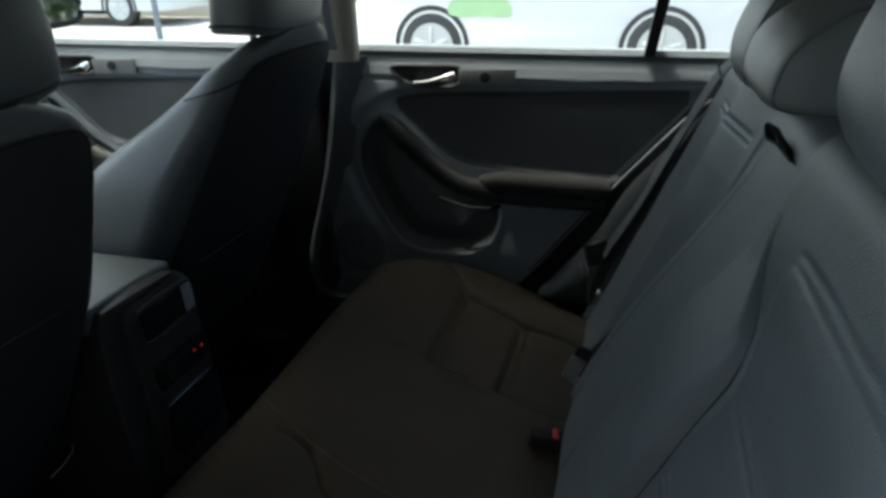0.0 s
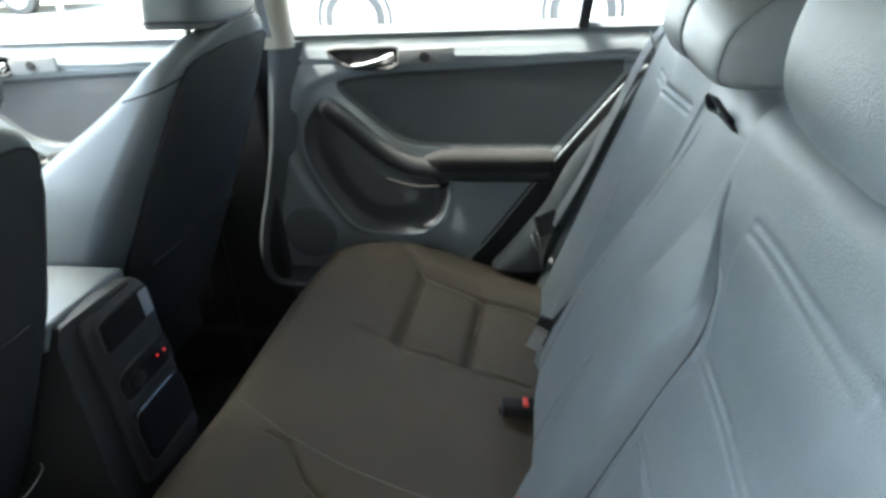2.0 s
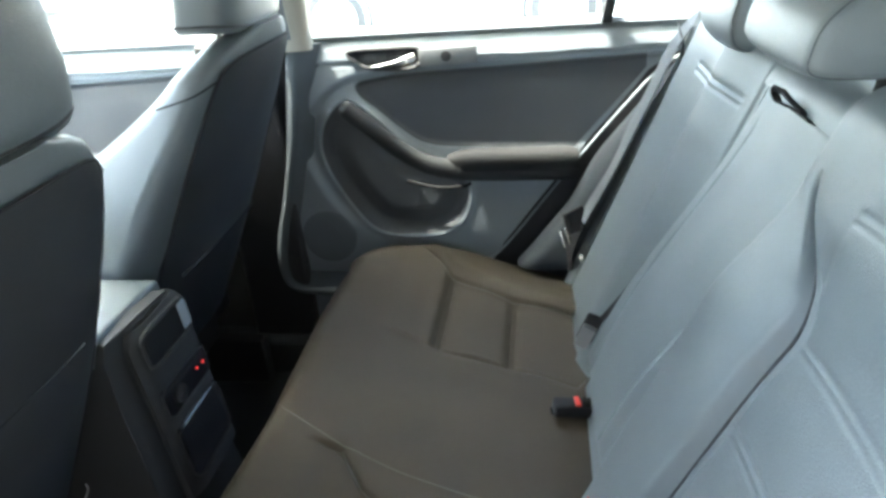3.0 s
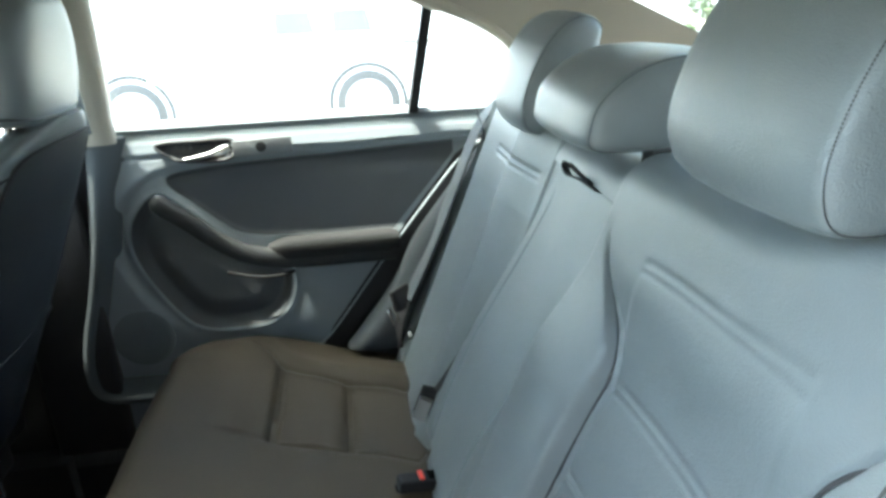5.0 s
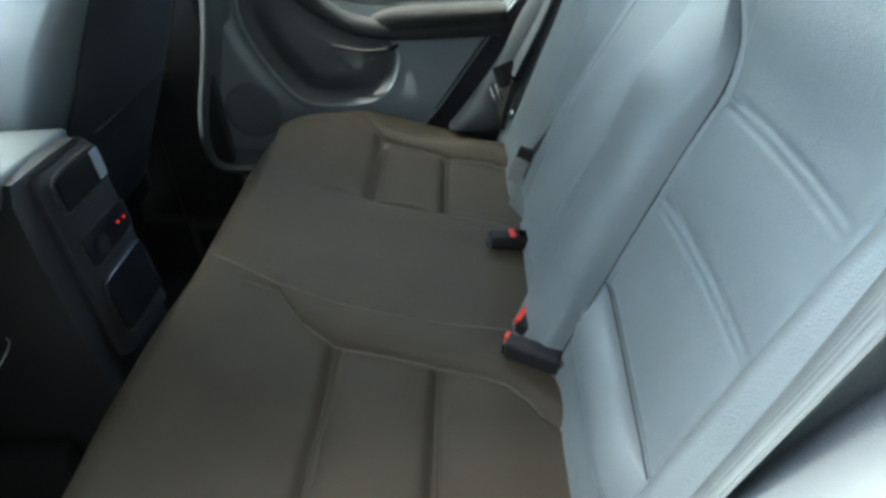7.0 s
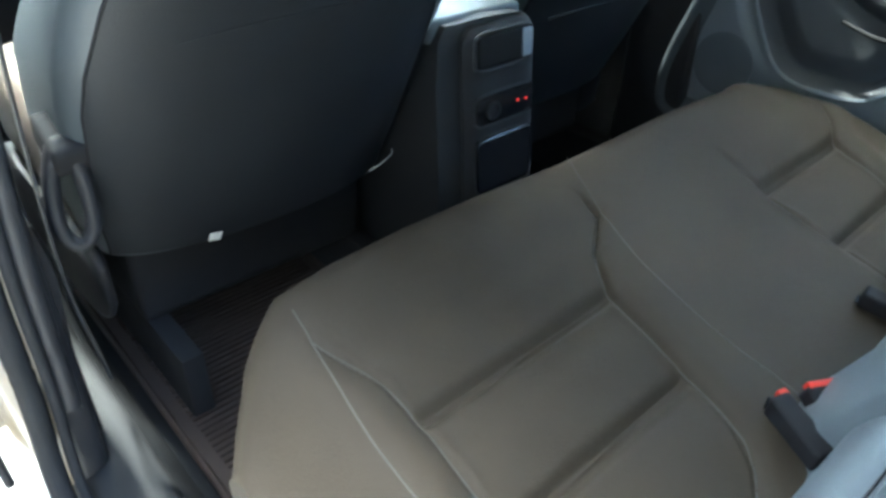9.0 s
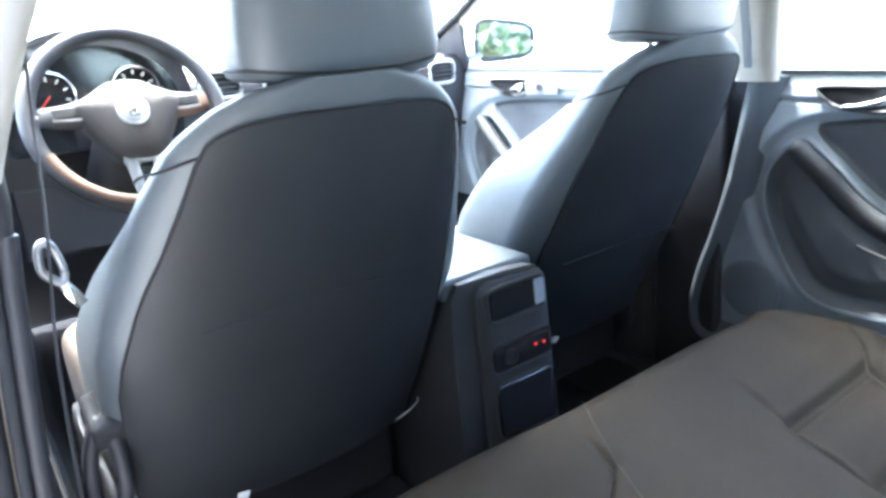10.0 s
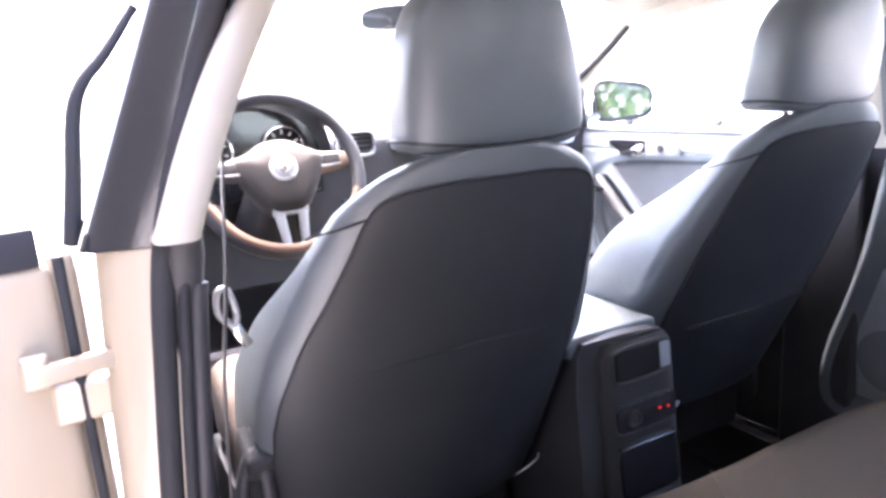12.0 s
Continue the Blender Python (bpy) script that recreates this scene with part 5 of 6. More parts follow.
# driver's belt hanging beside the B pillar
t_db = thing("driver_belt", (-0.63, 0.94, 0.5), "slack driver belt hanging edge-on with a pale tongue", "seat belt")
line = smooth_line([(-0.590, 0.90, 1.28), (-0.606, 0.93, 1.10), (-0.621, 0.93, 0.96), (-0.643, 0.93, 0.80), (-0.655, 0.94, 0.55), (-0.64, 0.96, 0.36)], 50)
part("webbing", ribbon(line, (0.135, 0.99, 0), 0.040), WEBBING_DARK, t_db)
ring = smooth_line([(-0.633, 0.925, 0.950), (-0.622, 0.925, 0.951), (-0.614, 0.928, 0.922), (-0.617, 0.928, 0.904), (-0.627, 0.928, 0.910), (-0.636, 0.926, 0.924)], 40, closed=True)
part("tongue_grip", tube(ring, 0.005, 8, closed=True), SILVER, t_db)
part("tongue", rbox(0.014, 0.004, 0.036, pose(-0.611, 0.928, 0.888, 0, -28, 0), 0.001, 1), CHROME, t_db)

# ---- centre console ----
t_con = thing("centre_console", (0, 1.2, 0.25), "dark plastic centre console with rear vents and armrest lid", "console")


def con_rear(z):
    return 0.875 + 0.10 * (z - 0.74) + 0.05 * ss(0.50, 0.28, z) * -0.4


loops = []
for y in np.linspace(0.0, 1.0, 20):
    row = []
    for x, z in ((-0.112, 0.22), (-0.110, 0.45), (-0.104, 0.66), (-0.096, 0.735), (-0.080, 0.757), (0.0, 0.762), (0.070, 0.757), (0.085, 0.735), (0.090, 0.66), (0.100, 0.45), (0.105, 0.22)):
        yy = float(con_rear(z)) + y * 0.9 + (0.012 if abs(x) > 0.07 and y == 0 else 0)
        drop = 0.13 * float(ss(0.35, 0.5, y)) if z > 0.6 else 0
        row.append((x, yy, z - drop))
    loops.append(row)
part("body", loft(loops), CONSOLE, t_con)


def con_pt(x, z, lift):
    return (x, float(con_rear(z)) - lift, z)


CX = 0.020
part("vent_surround", sheet(np.array([[con_pt(CX + u * (0.080 - 0.016 * max(0.0, (z - 0.718) / 0.034) ** 2.5), z, 0.012 - 0.010 * abs(u) ** 6 - 0.006 * max(0.0, (z - 0.728) / 0.024) ** 2) for z in np.linspace(0.45, 0.752, 40)] for u in np.linspace(-1, 1, 25)]), (0, 0.014, 0)), CONSOLE, t_con, "grey plastic rear face")


def con_rim(zc, h, w, r, material, n=5.0):
    """A raised rim round a panel of the console's rear face."""
    o = oval(CX, 0, w / 2, h / 2, 0, n, 56)
    line = np.array([(x, float(con_rear(zc + y)) - 0.0135, zc + y) for x, y, _ in o])
    return part("panel_rim", tube(line, r, 6, closed=True), material, t_con)


# no real recess: a black box gives the slot its inner shade
part("storage_slot", rbox(0.122, 0.012, 0.054, pose(CX + 0.004, float(con_rear(0.714)) - 0.0085, 0.714, -5, 0, 0), 0.006, 3), MATT_BLACK, t_con, "storage slot, its dark recess put into the colour")
# pale box painted as the slot's lit right wall
part("slot_wall", rbox(0.024, 0.010, 0.046, pose(CX + 0.052, float(con_rear(0.714)) - 0.0115, 0.714, -5, 0, 0), 0.004, 2), TRIM, t_con)
con_rim(0.714, 0.060, 0.130, 0.0028, CONSOLE)
part("switch_panel", rbox(0.130, 0.010, 0.048, pose(CX + 0.002, float(con_rear(0.622)) - 0.0105, 0.622, -5, 0, 0), 0.004, 2), GLOSS_BLACK, t_con)
con_rim(0.622, 0.052, 0.136, 0.0022, TRIM_DARK)
part("power_socket", lathe([(0.015, 0), (0.015, 0.004), (0.011, 0.004), (0.009, 0.001), (0, 0.001)], pose(CX - 0.028, float(con_rear(0.62)) - 0.0155, 0.620, 90, 0, 0), 24), RUBBER, t_con)
for x in (0.050, 0.070):
    part("indicator_light", rbox(0.0048, 0.003, 0.0042, pose(x, float(con_rear(0.624)) - 0.0165, 0.624 - (x - 0.05) * 0.1), 0.001, 1), RED_LIGHT, t_con, "small red indicator light")
part("ashtray", rbox(0.128, 0.010, 0.098, pose(CX + 0.002, float(con_rear(0.525)) - 0.0105, 0.525, -5, 0, 0), 0.006, 3), GLOSS_BLACK, t_con)
con_rim(0.525, 0.104, 0.136, 0.0022, TRIM_DARK)
part("armrest_lid", rbox(0.200, 0.30, 0.036, pose(-0.005, 1.05, 0.747), 0.012, 4), LEATHER_FRONT_SHADED, t_con, "padded leather armrest lid")
part("gear_boot", loft([oval(0, 1.40, 0.05 * k, 0.06 * k, z, 2.5, 24) for k, z in ((1.0, 0.64), (0.7, 0.69), (0.35, 0.74), (0.3, 0.76))]), LEATHER, t_con)
part("gear_knob", lathe([(0, 0), (0.018, 0.0), (0.024, 0.02), (0.022, 0.045), (0.012, 0.058), (0, 0.06)], pose(0, 1.40, 0.76), 24), GLOSS_BLACK, t_con)

# ---- rear footwell mat ----
t_mat = thing("floor_mat", (-0.36, 0.95, FLOOR), "black ribbed rubber mat in the rear footwell", "floor mat")
part("base", rbox(0.42, 0.68, 0.008, pose(-0.375, 1.04, FLOOR + 0.012), 0.003, 2), MAT_RUBBER, t_mat)
bm = bmesh.new()
for k in range(51):
    y = 0.725 + k * 0.0128
    bmesh.ops.create_cube(bm, size=1.0, matrix=pose(-0.375, y, FLOOR + 0.0185) @ Matrix.Diagonal((0.36, 0.005, 0.006, 1)))
tagged(part("ribs", bm, MAT_RUBBER, t_mat, smooth=False), kind="stuff")
part("edge", tube(np.array([(-0.58, 0.705, FLOOR + 0.018), (-0.17, 0.705, FLOOR + 0.018), (-0.17, 1.375, FLOOR + 0.018), (-0.58, 1.375, FLOOR + 0.018)]), 0.007, 8, closed=True), MAT_RUBBER, t_mat)

# ---- dashboard ----
t_dash = thing("dashboard", (0, 1.85, 0.5), "dark grey dashboard with instrument hood and air vents", "dashboard")
prof = smooth_line([(2.12, 1.05), (1.95, 1.085), (1.83, 1.085), (1.775, 1.065), (1.76, 0.98), (1.77, 0.86), (1.80, 0.75), (1.86, 0.62), (1.98, 0.50), (2.12, 0.5)], 50)
part("body", loft([np.stack([np.full(len(prof), x), prof[:, 0] + 0.03 * (x / 0.70) ** 2, prof[:, 1] - 0.006 * (x / 0.7) ** 2], -1) for x in np.linspace(-0.70, 0.70, 36)], closed=True), TRIM_DARK, t_dash)
# instrument hood over the cluster
hood = []
for k in np.linspace(0, 1, 10):
    g = np.linspace(0.0, np.pi, 30)
    r = 0.192 - 0.01 * k
    outer = np.stack([-0.40 + r * np.cos(g), np.full(30, 1.66 + 0.22 * k), 1.025 + (0.166 - 0.05 * k) * np.sin(g) ** 0.7], -1)
    hood.append(outer)
part("instrument_hood", sheet(np.array(hood), (0, 0, 0.012)), TRIM_DARK, t_dash)
part("cluster_face", plate(np.vstack([np.stack([-0.40 + 0.182 * np.cos(g), 1.715 + 0 * g, 1.02 + 0.150 * np.sin(g) ** 0.8], -1) for g in [np.linspace(0, np.pi, 30)]] + [np.array([(-0.575, 1.705, 0.955), (-0.225, 1.705, 0.955)])]), (0, 0.01, 0)), GLOSS_BLACK, t_dash)
for x in (-0.485, -0.315):
    dial = part("dial", lathe([(0.0, 0.0), (0.045, 0.0), (0.048, 0.006), (0.052, 0.006), (0.052, -0.002), (0, -0.002)], pose(x, 1.706, 1.072, 90 - 8, 0, 0), 40), GLOSS_BLACK, t_dash, "round black instrument dial")
    part("dial_ring", tube(oval(0, 0, 0.049, 0.049, 0, 2.0, 48)[:, [0, 2, 1]] + np.array((x, 1.697, 1.072)), 0.0022, 6, closed=True), CHROME, dial, "bright dial ring")
    for k in range(9):
        g = radians(225 - k * 33.75)
        part("tick", rbox(0.003, 0.002, 0.009, pose(x + 0.036 * math.cos(g), 1.700, 1.072 + 0.036 * math.sin(g), 0, 90 - math.degrees(g), 0), 0.0006, 1), WHITE_TAG, dial)
    part("needle", rbox(0.0025, 0.002, 0.034, pose(x - 0.010, 1.698, 1.061, 0, 42, 0), 0.0005, 1), RED, dial, "red needle")


def vent(x, y, z, rz, w=0.10, h=0.062):
    m = pose(x, y, z, 0, 0, rz)
    v = part("air_vent", rbox(w, 0.03, h, m, 0.006, 2), RUBBER, t_dash, "black air vent")
    rim = oval(0, 0, w / 2, h / 2, 0, 5, 40)[:, [0, 2, 1]]
    b = tube(rim + np.array((0, -0.018, 0)), 0.005, 8, closed=True)
    b.transform(m)
    part("vent_frame", b, SILVER, v, "satin silver frame")
    for k in range(4):
        part("slat", rbox(w - 0.015, 0.014, 0.003, m @ pose(0, -0.014, -h / 2 + h * (k + 1) / 5, 18, 0, 0), 0.001, 1), TRIM_DARK, v)


vent(0.560, 1.765, 1.030, 8)
vent(-0.115, 1.752, 1.060, 0)
vent(0.045, 1.752, 1.060, 0)
part("glovebox", rbox(0.38, 0.03, 0.18, pose(0.38, 1.775, 0.80, -6, 0, 0), 0.01, 3), TRIM_DARK, t_dash)
part("knee_panel", rbox(0.42, 0.03, 0.16, pose(-0.38, 1.785, 0.80, -10, 0, 0), 0.01, 3), TRIM_DARK, t_dash)
part("centre_stack", rbox(0.26, 0.05, 0.30, pose(-0.03, 1.775, 0.84, -10, 0, 0), 0.012, 3), GLOSS_BLACK, t_dash)

# ---- steering wheel ----
t_wheel = thing("steering_wheel", (-0.371, 1.56, 1.04), "three-spoke leather steering wheel with silver accents", "steering wheel")
E2, EN = np.array((0, 0.41, 0.912)), np.array((0, -0.912, 0.41))
WC = np.array((-0.377, 1.520, 1.029))


def wp(u, v, n=0.0):
    return WC + u * np.array((1, 0, 0)) + v * E2 + n * EN


g = np.linspace(0, 2 * np.pi, 96, endpoint=False)
part("rim", tube(np.array([wp(0.176 * math.cos(a), 0.176 * math.sin(a)) for a in g]), 0.0158, 14, closed=True, up=tuple(EN)), TRIM_DARK, t_wheel, "dark leather rim")
ga = np.linspace(radians(200), radians(340), 40)
part("rim_inlay", tube(np.array([wp(0.170 * math.cos(a), 0.170 * math.sin(a), 0.008) for a in ga]), 0.0115, 10, up=tuple(EN)), TAN_DARK, t_wheel, "warm brown lower rim")
hubs = smooth_line([(-0.096, 0.030), (-0.062, 0.050), (-0.034, 0.066), (0.0, 0.072), (0.034, 0.066), (0.062, 0.050), (0.096, 0.030), (0.090, -0.004), (0.066, -0.050), (0.036, -0.088), (0.0, -0.094), (-0.036, -0.088), (-0.066, -0.050), (-0.090, -0.004)], 64, closed=True)
part("hub", loft([np.array([wp(u * k, v * k, n) for u, v in hubs]) for k, n in ((0.9, -0.04), (1.0, -0.02), (1.0, 0.01), (0.93, 0.024), (0.75, 0.032), (0.3, 0.035))]), HUB_VINYL, t_wheel, "warm grey airbag cover")
part("emblem", loft([np.array([wp(0.030 * math.cos(a) * k, 0.030 * math.sin(a) * k, n) for a in np.linspace(0, 2 * np.pi, 36, endpoint=False)]) for k, n in ((1.0, 0.032), (1.0, 0.036), (0.85, 0.038), (0.8, 0.0365), (0.1, 0.0365))]), SILVER, t_wheel, "round silver emblem disc")
part("emblem_inset", loft([np.array([wp(0.0225 * math.cos(a) * k, 0.0225 * math.sin(a) * k, n) for a in np.linspace(0, 2 * np.pi, 30, endpoint=False)]) for k, n in ((1.0, 0.0367), (0.96, 0.0378), (0.1, 0.0378))]), PLATE, t_wheel, "darker centre of the emblem")
part("emblem_dome", loft([np.array([wp(0.011 * math.cos(a) * k, 0.011 * math.sin(a) * k, n) for a in np.linspace(0, 2 * np.pi, 24, endpoint=False)]) for k, n in ((1.0, 0.0378), (0.9, 0.0405), (0.5, 0.042), (0.1, 0.0422))]), CHROME, t_wheel, "plain bright dome of the emblem")
for s in (-1, 1):
    sp = [wp(s * u, v, n) for u, v, n in ((0.075, 0.014, 0.004), (0.12, 0.014, 0.0), (0.156, 0.018, 0.0))]
    part("spoke", tube(smooth_line(sp, 12), [0.030, 0.029, 0.028, 0.026, 0.025, 0.024, 0.023, 0.022, 0.021, 0.020, 0.019, 0.018], 12, flat=0.45, up=tuple(EN)), TAN_DARK if s > 0 else TRIM_DARK, t_wheel, "warm brown spoke" if s > 0 else "dark spoke")
    part("spoke_button", loft([np.array([wp(s * 0.108 + 0.026 * a * k, 0.016 + 0.010 * b * k, n) for a, b in ((-1, -1), (1, -1), (1, 1), (-1, 1))]) for k, n in ((1, 0.008), (1, 0.015), (0.85, 0.017))]), SOFT_BLACK, t_wheel)
    part("spoke_trim", tube(np.array([wp(s * 0.084, 0.001, 0.016), wp(s * 0.11, 0.002, 0.015), wp(s * 0.136, 0.005, 0.013)]), 0.0024, 6), SILVER, t_wheel, "thin silver trim line")
for s in (-1, 1):
    leg = [np.array([wp(s * (c + a * w), v, n + b) for a, b in ((-1, -0.004), (1, -0.004), (1, 0.003), (0.6, 0.006), (-0.6, 0.006), (-1, 0.003))]) for c, v, n, w in ((0.026, -0.082, 0.012, 0.011), (0.024, -0.110, 0.010, 0.010), (0.021, -0.140, 0.006, 0.009), (0.019, -0.160, 0.002, 0.008))]
    part("lower_spoke", loft(leg), SILVER, t_wheel, "satin silver lower spoke")
bar = [np.array([wp(u, -0.086 + a, 0.010 + b) for a, b in ((-0.010, -0.004), (0.008, -0.004), (0.008, 0.004), (0.004, 0.008), (-0.006, 0.008), (-0.010, 0.004))]) for u in np.linspace(-0.038, 0.038, 8)]
part("spoke_bridge", loft(bar), SILVER, t_wheel, "satin silver bridge under the airbag cover")
part("spoke_infill", loft([np.array([wp(-0.018, v, -0.004), wp(0.018, v, -0.004), wp(0.016, v, 0.002), wp(-0.016, v, 0.002)]) for v in (-0.09, -0.13, -0.158)]), GLOSS_BLACK, t_wheel, "black infill between the lower spokes")
part("column", tube(np.array([wp(0, 0, -0.03), wp(0, -0.02, -0.14), wp(0, -0.05, -0.26)]), [0.05, 0.062, 0.07], 20), TRIM_DARK, t_wheel)
for s in (-1, 1):
    part("stalk", tube(np.array([wp(s * 0.05, 0.01, -0.055), wp(s * 0.13, 0.025, -0.05), wp(s * 0.175, 0.03, -0.045)]), [0.008, 0.009, 0.012], 10), TRIM_DARK, t_wheel)

# ---- fittings under the roof ----
t_rv = thing("rear_view_mirror", (0.0, 1.56, 1.36), "black rear-view mirror on the windscreen", "mirror")
shell = loft([oval(0, 0, 0.100 * k, 0.029 * k, d, 3.5, 40)[:, [0, 2, 1]] for k, d in ((0.94, 0.0), (1.0, 0.006), (0.97, 0.024), (0.7, 0.036))])
RV = pose(-0.045, 1.55, 1.352, 7, 0, -36)
shell.transform(RV)
part("housing", shell, TRIM_DARK, t_rv)
gl = plate(oval(0, 0, 0.093, 0.024, 0, 3.5, 40)[:, [0, 2, 1]] + np.array((0, -0.001, 0)), (0, 0.001, 0))
gl.transform(RV)
part("mirror_glass", gl, MIRROR_DARKENED, t_rv, "dimmed mirror glass", smooth=False)
part("stem", tube(np.array([(-0.03, 1.585, 1.355), (-0.02, 1.60, 1.335), (0.0, 1.64, 1.30)]), 0.010, 10), TRIM_DARK, t_rv)
for s in (-1, 1):
    tv = thing("sun_visor", (s * 0.33, 1.36, 1.34), "cream folded sun visor", "sun visor", "sun visors")
    part("panel", rbox(0.38, 0.15, 0.018, pose(s * 0.33, 1.36, 1.392, -10, s * 2, 0), 0.007, 3), CREAM, tv)
    part("hinge_arm", tube(np.array([(s * 0.13, 1.42, 1.385), (s * 0.53, 1.42, 1.378)]), 0.005, 8), CREAM_PLASTIC, tv)
th = thing("grab_handle", (0.54, 1.12, 1.33), "cream plastic grab handle over the front door", "grab handle")
part("grip", tube(smooth_line([(0.515, 1.32, 1.395), (0.495, 1.29, 1.372), (0.49, 1.22, 1.364), (0.49, 1.15, 1.364), (0.495, 1.09, 1.372), (0.515, 1.06, 1.395)], 40), 0.014, 10), CREAM_PLASTIC, th)
part("cap", rbox(0.02, 0.035, 0.03, pose(0.515, 1.32, 1.382), 0.006, 2), CREAM_PLASTIC, th)
part("cap", rbox(0.02, 0.035, 0.03, pose(0.515, 1.06, 1.382), 0.006, 2), CREAM_PLASTIC, th)
tc = thing("overhead_console", (0, 1.33, 1.38), "grey overhead lamp unit in the headliner", "ceiling lamp")
part("housing", rbox(0.19, 0.15, 0.02, pose(-0.01, 1.22, 1.440, -3, 0, 0), 0.008, 3), TRIM_DARK, tc)
part("lens", rbox(0.10, 0.05, 0.006, pose(-0.01, 1.19, 1.429, -3, 0, 0), 0.002, 2), CREAM_PLASTIC, tc)
# belt of the passenger on the far B pillar
t_pb = thing("passenger_belt", (0.60, 0.83, 1.1), "grey belt running up the B pillar to its anchor", "seat belt")
part("webbing", ribbon(np.array([(0.612, 0.812, 1.04), (0.575, 0.806, 1.15), (0.538, 0.80, 1.27)]), (0.2, 1, 0), 0.02), WEBBING, t_pb)
part("anchor", rbox(0.02, 0.05, 0.04, pose(0.535, 0.805, 1.275, 0, 20, 0), 0.006, 2), CREAM_PLASTIC, t_pb)

# ---- the lot outside ----


def road_wheel(t, x, y, r, face):
    w = part("wheel", lathe([(r * 0.62, -0.10), (r * 0.9, -0.11), (r, -0.08), (r, 0.08), (r * 0.9, 0.11), (r * 0.62, 0.10)], pose(x, y, GROUND + r, 0, 90, 0), 40), TYRE, t, "black tyre")
    part("rim", lathe([(r * 0.58, 0.112), (r * 0.66, 0.118), (r * 0.66, -0.09), (r * 0.58, -0.09)], pose(x, y, GROUND + r, 0, face * 90, 0), 40), ALLOY, w, "alloy rim")
    part("brake_disc", lathe([(0, 0.03), (r * 0.5, 0.03), (r * 0.6, 0.02), (r * 0.6, -0.05), (0, -0.05)], pose(x, y, GROUND + r, 0, face * 90, 0), 32), TYRE, w, "dark hub behind the spokes")
    for k in range(5):
        a = radians(k * 72)
        part("spoke", rbox(0.03, r * 0.12, r * 0.5, pose(x + face * 0.112, y + 0.3 * r * math.sin(a), GROUND + r + 0.3 * r * math.cos(a), -math.degrees(a), 0, 0), 0.006, 1), ALLOY, w)


def parked_car(name, x, y, length, height, label, paint, wheels, flip=1):
    """A parked car side-on along y, its near side towards the cabin; y is its rear bumper."""
    t = thing(name, (x, y + length / 2, GROUND), label, "car", "parked cars")
    belt = GROUND + height * 0.60
    low = GROUND + 0.28
    # lower body
    prof = smooth_line([(0.0, 0.32), (0.01, 0.60), (0.05, 0.95), (0.30, 1.0), (0.60, 1.0), (0.85, 0.92), (0.98, 0.80), (1.0, 0.45), (0.97, 0.30)], 40)
    yy = y + (prof[:, 0] if flip > 0 else 1 - prof[:, 0]) * length
    zz = low + (prof[:, 1] - 0.3) / 0.7 * (belt - low)
    loops = []
    for k in np.linspace(-1, 1, 13):
        ins = 1 - 0.10 * abs(k) ** 6
        loops.append(np.stack([np.full(len(yy), x + 0.9 + k * 0.9), y + length / 2 + (yy - y - length / 2) * ins, low + (zz - low) * (1 - 0.04 * abs(k) ** 4)], -1))
    part("body", loft(loops), paint, t)
    cab = np.array([(0.02, belt), (0.10, GROUND + height * 0.97), (0.20, GROUND + height), (0.48, GROUND + height), (0.55, GROUND + height * 0.96), (0.70, belt)])
    cy = y + (cab[:, 0] if flip > 0 else 1 - cab[:, 0]) * length
    part("cabin", loft([np.stack([x + 0.9 + k * (0.88 - 0.22 * (cab[:, 1] - belt) / (height * 0.4)), cy, cab[:, 1]], -1) for k in (-1, -0.9, 0.9, 1)]), paint, t)
    for a, b in ((0.205, 0.295), (0.335, 0.425)):
        o = []
        for u, v in ((a, 0.16), (b, 0.16), (min(b, 0.54), 0.5), (a + 0.012, 0.5)):
            yq = y + (u if flip > 0 else 1 - u) * length
            zq = belt + v * (GROUND + height - belt)
            o.append((x + 0.9 - (0.885 - 0.22 * (zq - belt) / (height * 0.4)) - 0.002, yq, zq))
        part("side_window", plate(o, (0.01, 0, 0)), TINTED, t, "dark side window", smooth=False)
    for wy in wheels:
        road_wheel(t, x + 0.10, wy, 0.36, -1)
        g = np.linspace(-0.25, np.pi + 0.25, 36)
        arch = [np.stack([np.full(36, x + d), wy + k * 0.40 * np.cos(g), GROUND + 0.36 + k * 0.40 * np.sin(g)], -1) for k, d in ((1.04, -0.004), (1.04, -0.012), (0.92, -0.012), (0.90, 0.05))]
        part("wheel_arch", loft(arch, caps=False, closed=False), TYRE, t, "dark wheel arch")
    part("sill", rbox(0.06, length * 0.5, 0.08, pose(x + 0.03, y + length * 0.5, low), 0.01, 2), RUBBER, t)
    return t


parked_car("parked_car", 6.55, -0.95, 4.5, 1.62, "white estate car parked beside the car", CAR_WHITE, (0.07, 2.45))
parked_car("parked_car", 11.2, 9.4, 4.4, 1.5, "white saloon parked further along the lot", CAR_WHITE, (10.4, 13.0))
wall = thing("showroom_wall", (13.5, 4, GROUND), "white showroom wall behind the parked cars", "wall", kind="structure")
part("render_coat", rbox(0.3, 50, 7.0, pose(13.6, 6, GROUND + 3.5), 0.02, 1), STUCCO, wall)
for k in range(6):
    part("pilaster", rbox(0.2, 0.35, 7.0, pose(13.40, -10 + k * 6.5, GROUND + 3.5), 0.02, 1), STUCCO, wall)
decal = smooth_line([(1.58, 0.62), (1.60, 0.74), (1.70, 0.80), (1.82, 0.88), (2.02, 0.88), (2.14, 0.79), (2.24, 0.74), (2.25, 0.63), (2.1, 0.60), (1.9, 0.61), (1.7, 0.60)], 60, closed=True)
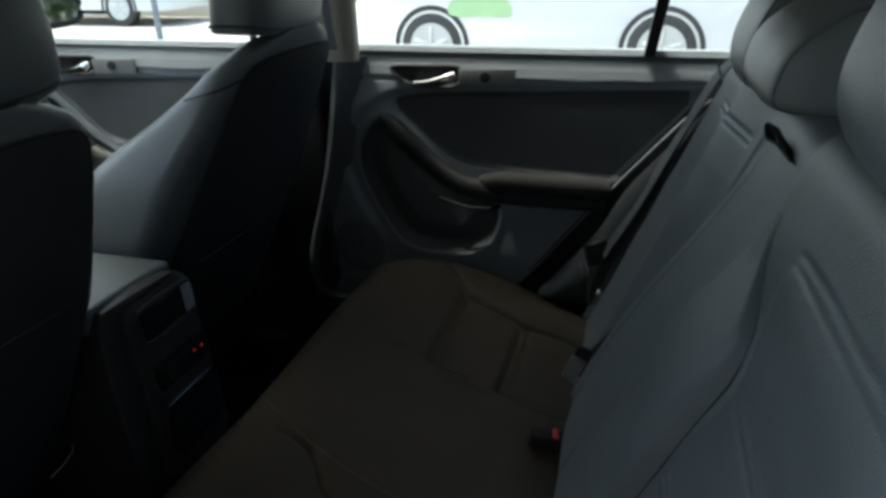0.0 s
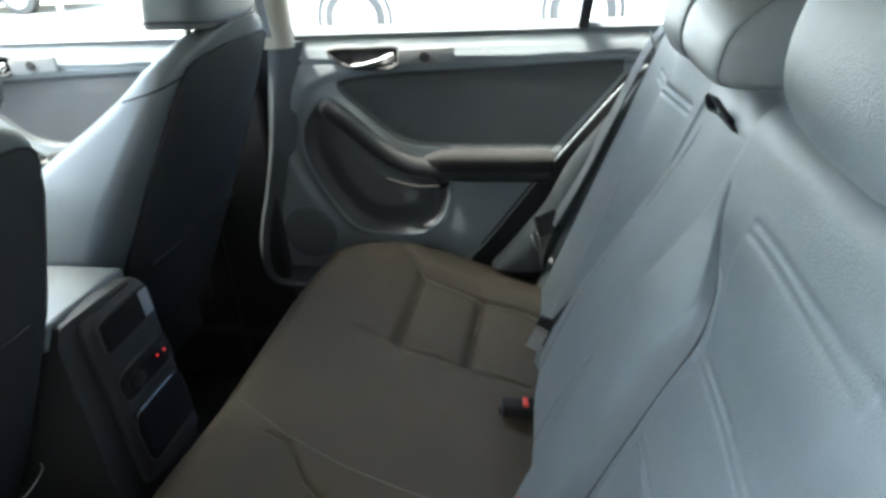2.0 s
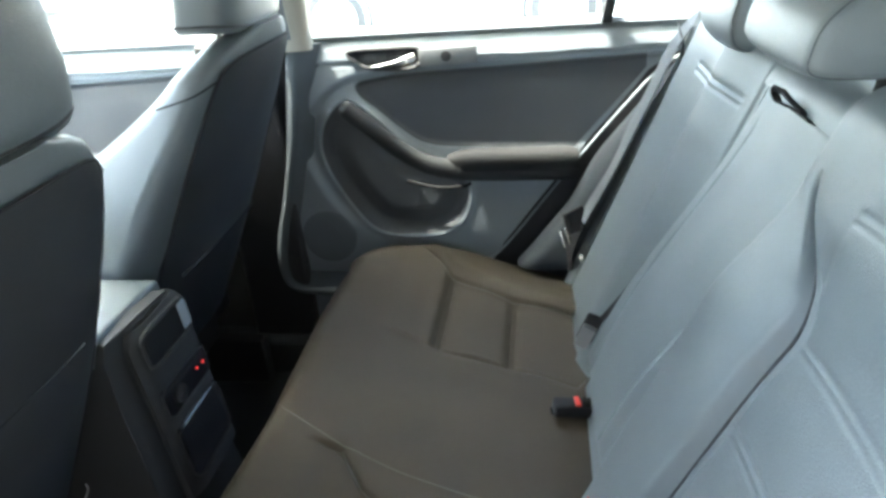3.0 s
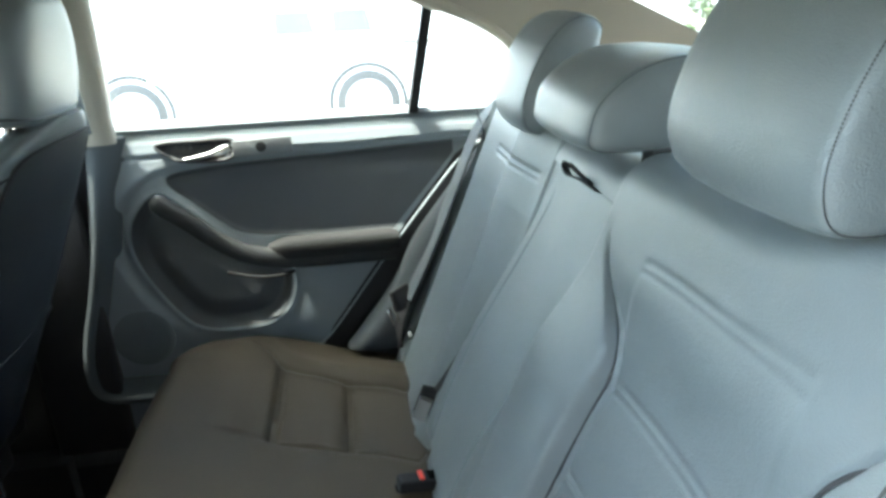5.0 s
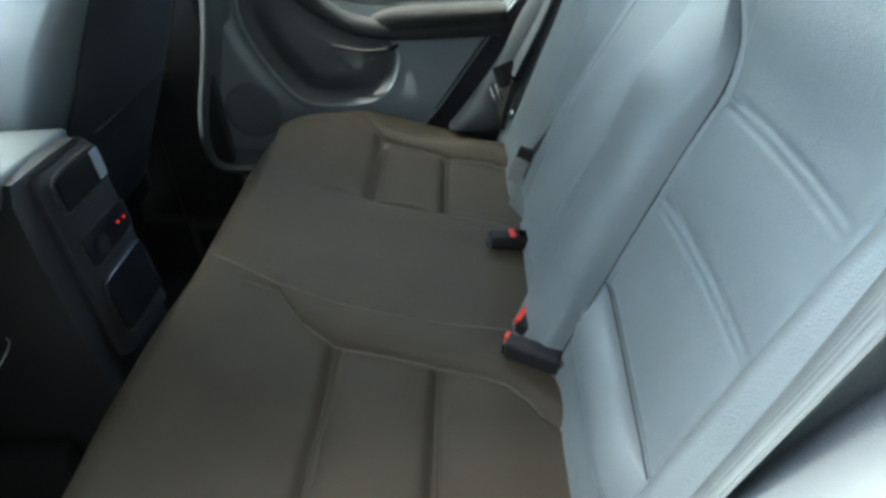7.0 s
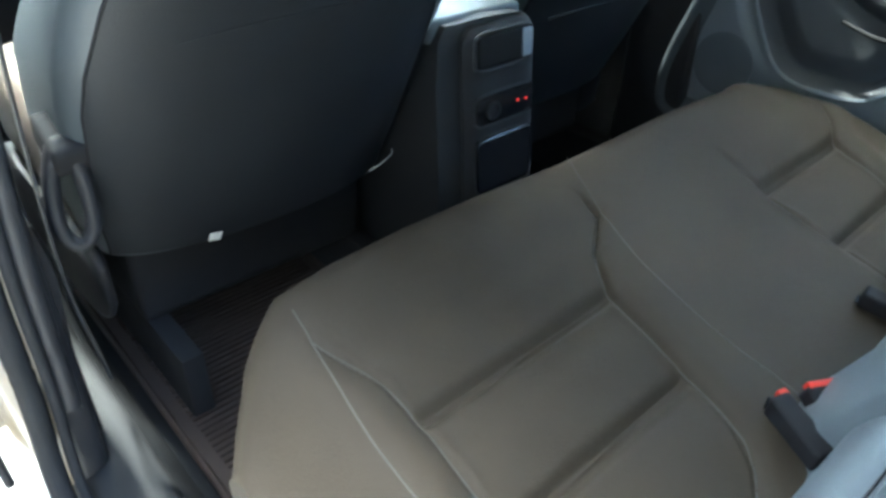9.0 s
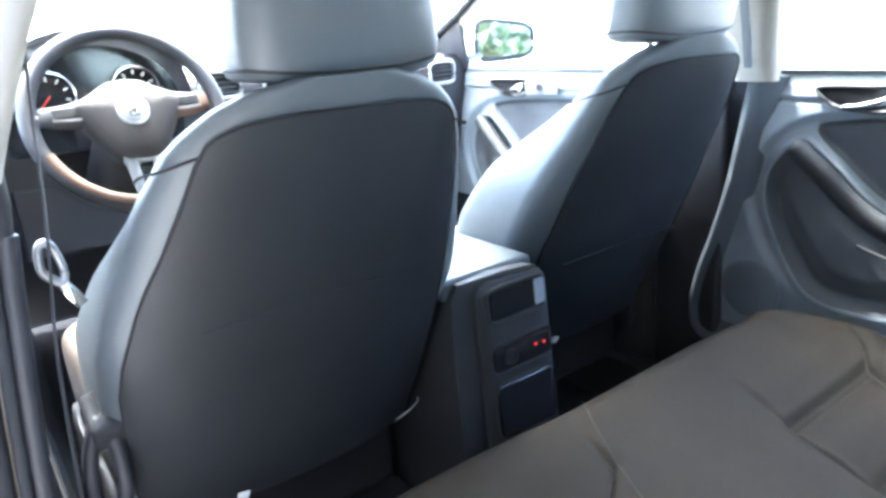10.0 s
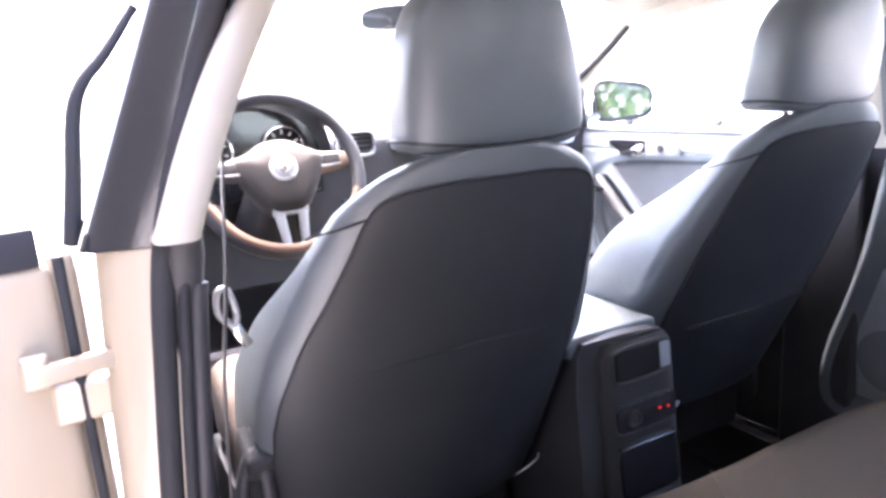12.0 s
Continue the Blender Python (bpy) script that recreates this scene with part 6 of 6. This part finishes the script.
piece("printed_decal", plate(np.array([(6.535, y, z - 0.04) for y, z in decal]), (0.004, 0, 0)), GREEN, "green car-shaped print on the white car's side", "sticker", smooth=False)

# rendered wall added out of view on the open side, to block skylight
side = thing("building_wall", (-2.0, -2, GROUND), "unseen grey rendered wall added to shade the open side", "wall", kind="structure")
part("render_coat", rbox(0.3, 10.0, 5.0, pose(-2.25, -3.2, GROUND + 2.5), 0.02, 1), RENDER_GREY, side)
part("plinth", rbox(0.36, 10.0, 0.35, pose(-2.24, -3.2, GROUND + 0.175), 0.02, 1), RENDER_GREY, side)

# trees behind the car
rng = np.random.RandomState(7)


def tree(at, height, label):
    t = thing("tree", at, label, "tree", "trees behind the lot")
    base = np.array(at)
    trunk = smooth_line([base, base + (0.1, 0.05, height * 0.25), base + (0.05, 0.15, height * 0.5), base + (0.2, 0.1, height * 0.8)], 14)
    part("trunk", tube(trunk, np.linspace(0.22, 0.05, 14), 10), BARK, t)
    tips = []
    for k in range(9):
        a = k * 2.4
        st = trunk[4 + k]
        e = st + np.array((math.cos(a), math.sin(a), 0.55)) * height * (0.34 - 0.018 * k)
        tips += [e, (st + e) / 2 + (0, 0, 0.3)]
        part("limb", tube(smooth_line([st, (st + e) / 2 + (0, 0, -0.15), e], 8), np.linspace(0.07, 0.02, 8), 6), BARK, t)
    V, F = [], []
    for c in tips + [trunk[-1] + (0, 0, 0.6)]:
        n = 150
        p = c + rng.normal(size=(n, 3)) * (height * 0.105, height * 0.105, height * 0.085)
        for q in p:
            u = rng.normal(size=3)
            u /= np.linalg.norm(u)
            v = np.cross(u, rng.normal(size=3))
            v /= np.linalg.norm(v)
            s = rng.uniform(0.10, 0.22)
            k = len(V)
            V += [q - u * s, q + v * s * 0.45, q + u * s, q - v * s * 0.45]
            F.append([k, k + 1, k + 2, k + 3])
    part("crown", mesh_of("crown", np.array(V), F), LEAF, t, "loose green crown of small leaves", smooth=False)
    return t


first = tree((5.9, -9.0, GROUND), 8.5, "leafy green tree with an uneven crown beside the lot")
for k, (x, y, r) in enumerate(((8.8, -9.4, 40), (12.5, -8.4, 280), (15.5, -9.5, 110))):
    copy_thing(first, pose(x, y, GROUND, 0, 0, r))

# clipped hedge along the rear of the lot
V, F = [], []
for k in range(5200):
    q = np.array((rng.uniform(3.6, 13.0), -7.0 + rng.normal() * 0.35, GROUND + 2.9 * rng.uniform(0.0, 1.0) ** 0.85 + 0.25 * math.sin(k * 0.7)))
    u = rng.normal(size=3)
    u /= np.linalg.norm(u)
    v = np.cross(u, rng.normal(size=3))
    v /= np.linalg.norm(v)
    w = rng.uniform(0.07, 0.16)
    n = len(V)
    V += [q - u * w, q + v * w * 0.5, q + u * w, q - v * w * 0.5]
    F.append([n, n + 1, n + 2, n + 3])
piece("hedge", mesh_of("hedge", np.array(V), F), LEAF, "uneven green hedge along the rear of the lot", "hedge", kind="stuff", smooth=False)

# slim post on the lot
t_post = thing("lot_post", (8.0, 7.05, GROUND), "slim pale grey metal post standing on the lot", "post")
part("shaft", tube(np.array([(8.0, 7.05, GROUND), (8.0, 7.05, GROUND + 1.5), (8.0, 7.05, GROUND + 3.4)]), [0.045, 0.042, 0.038], 12), TRIM, t_post)
part("base_plate", rbox(0.22, 0.22, 0.02, pose(8.0, 7.05, GROUND + 0.01), 0.005, 2), TRIM, t_post)
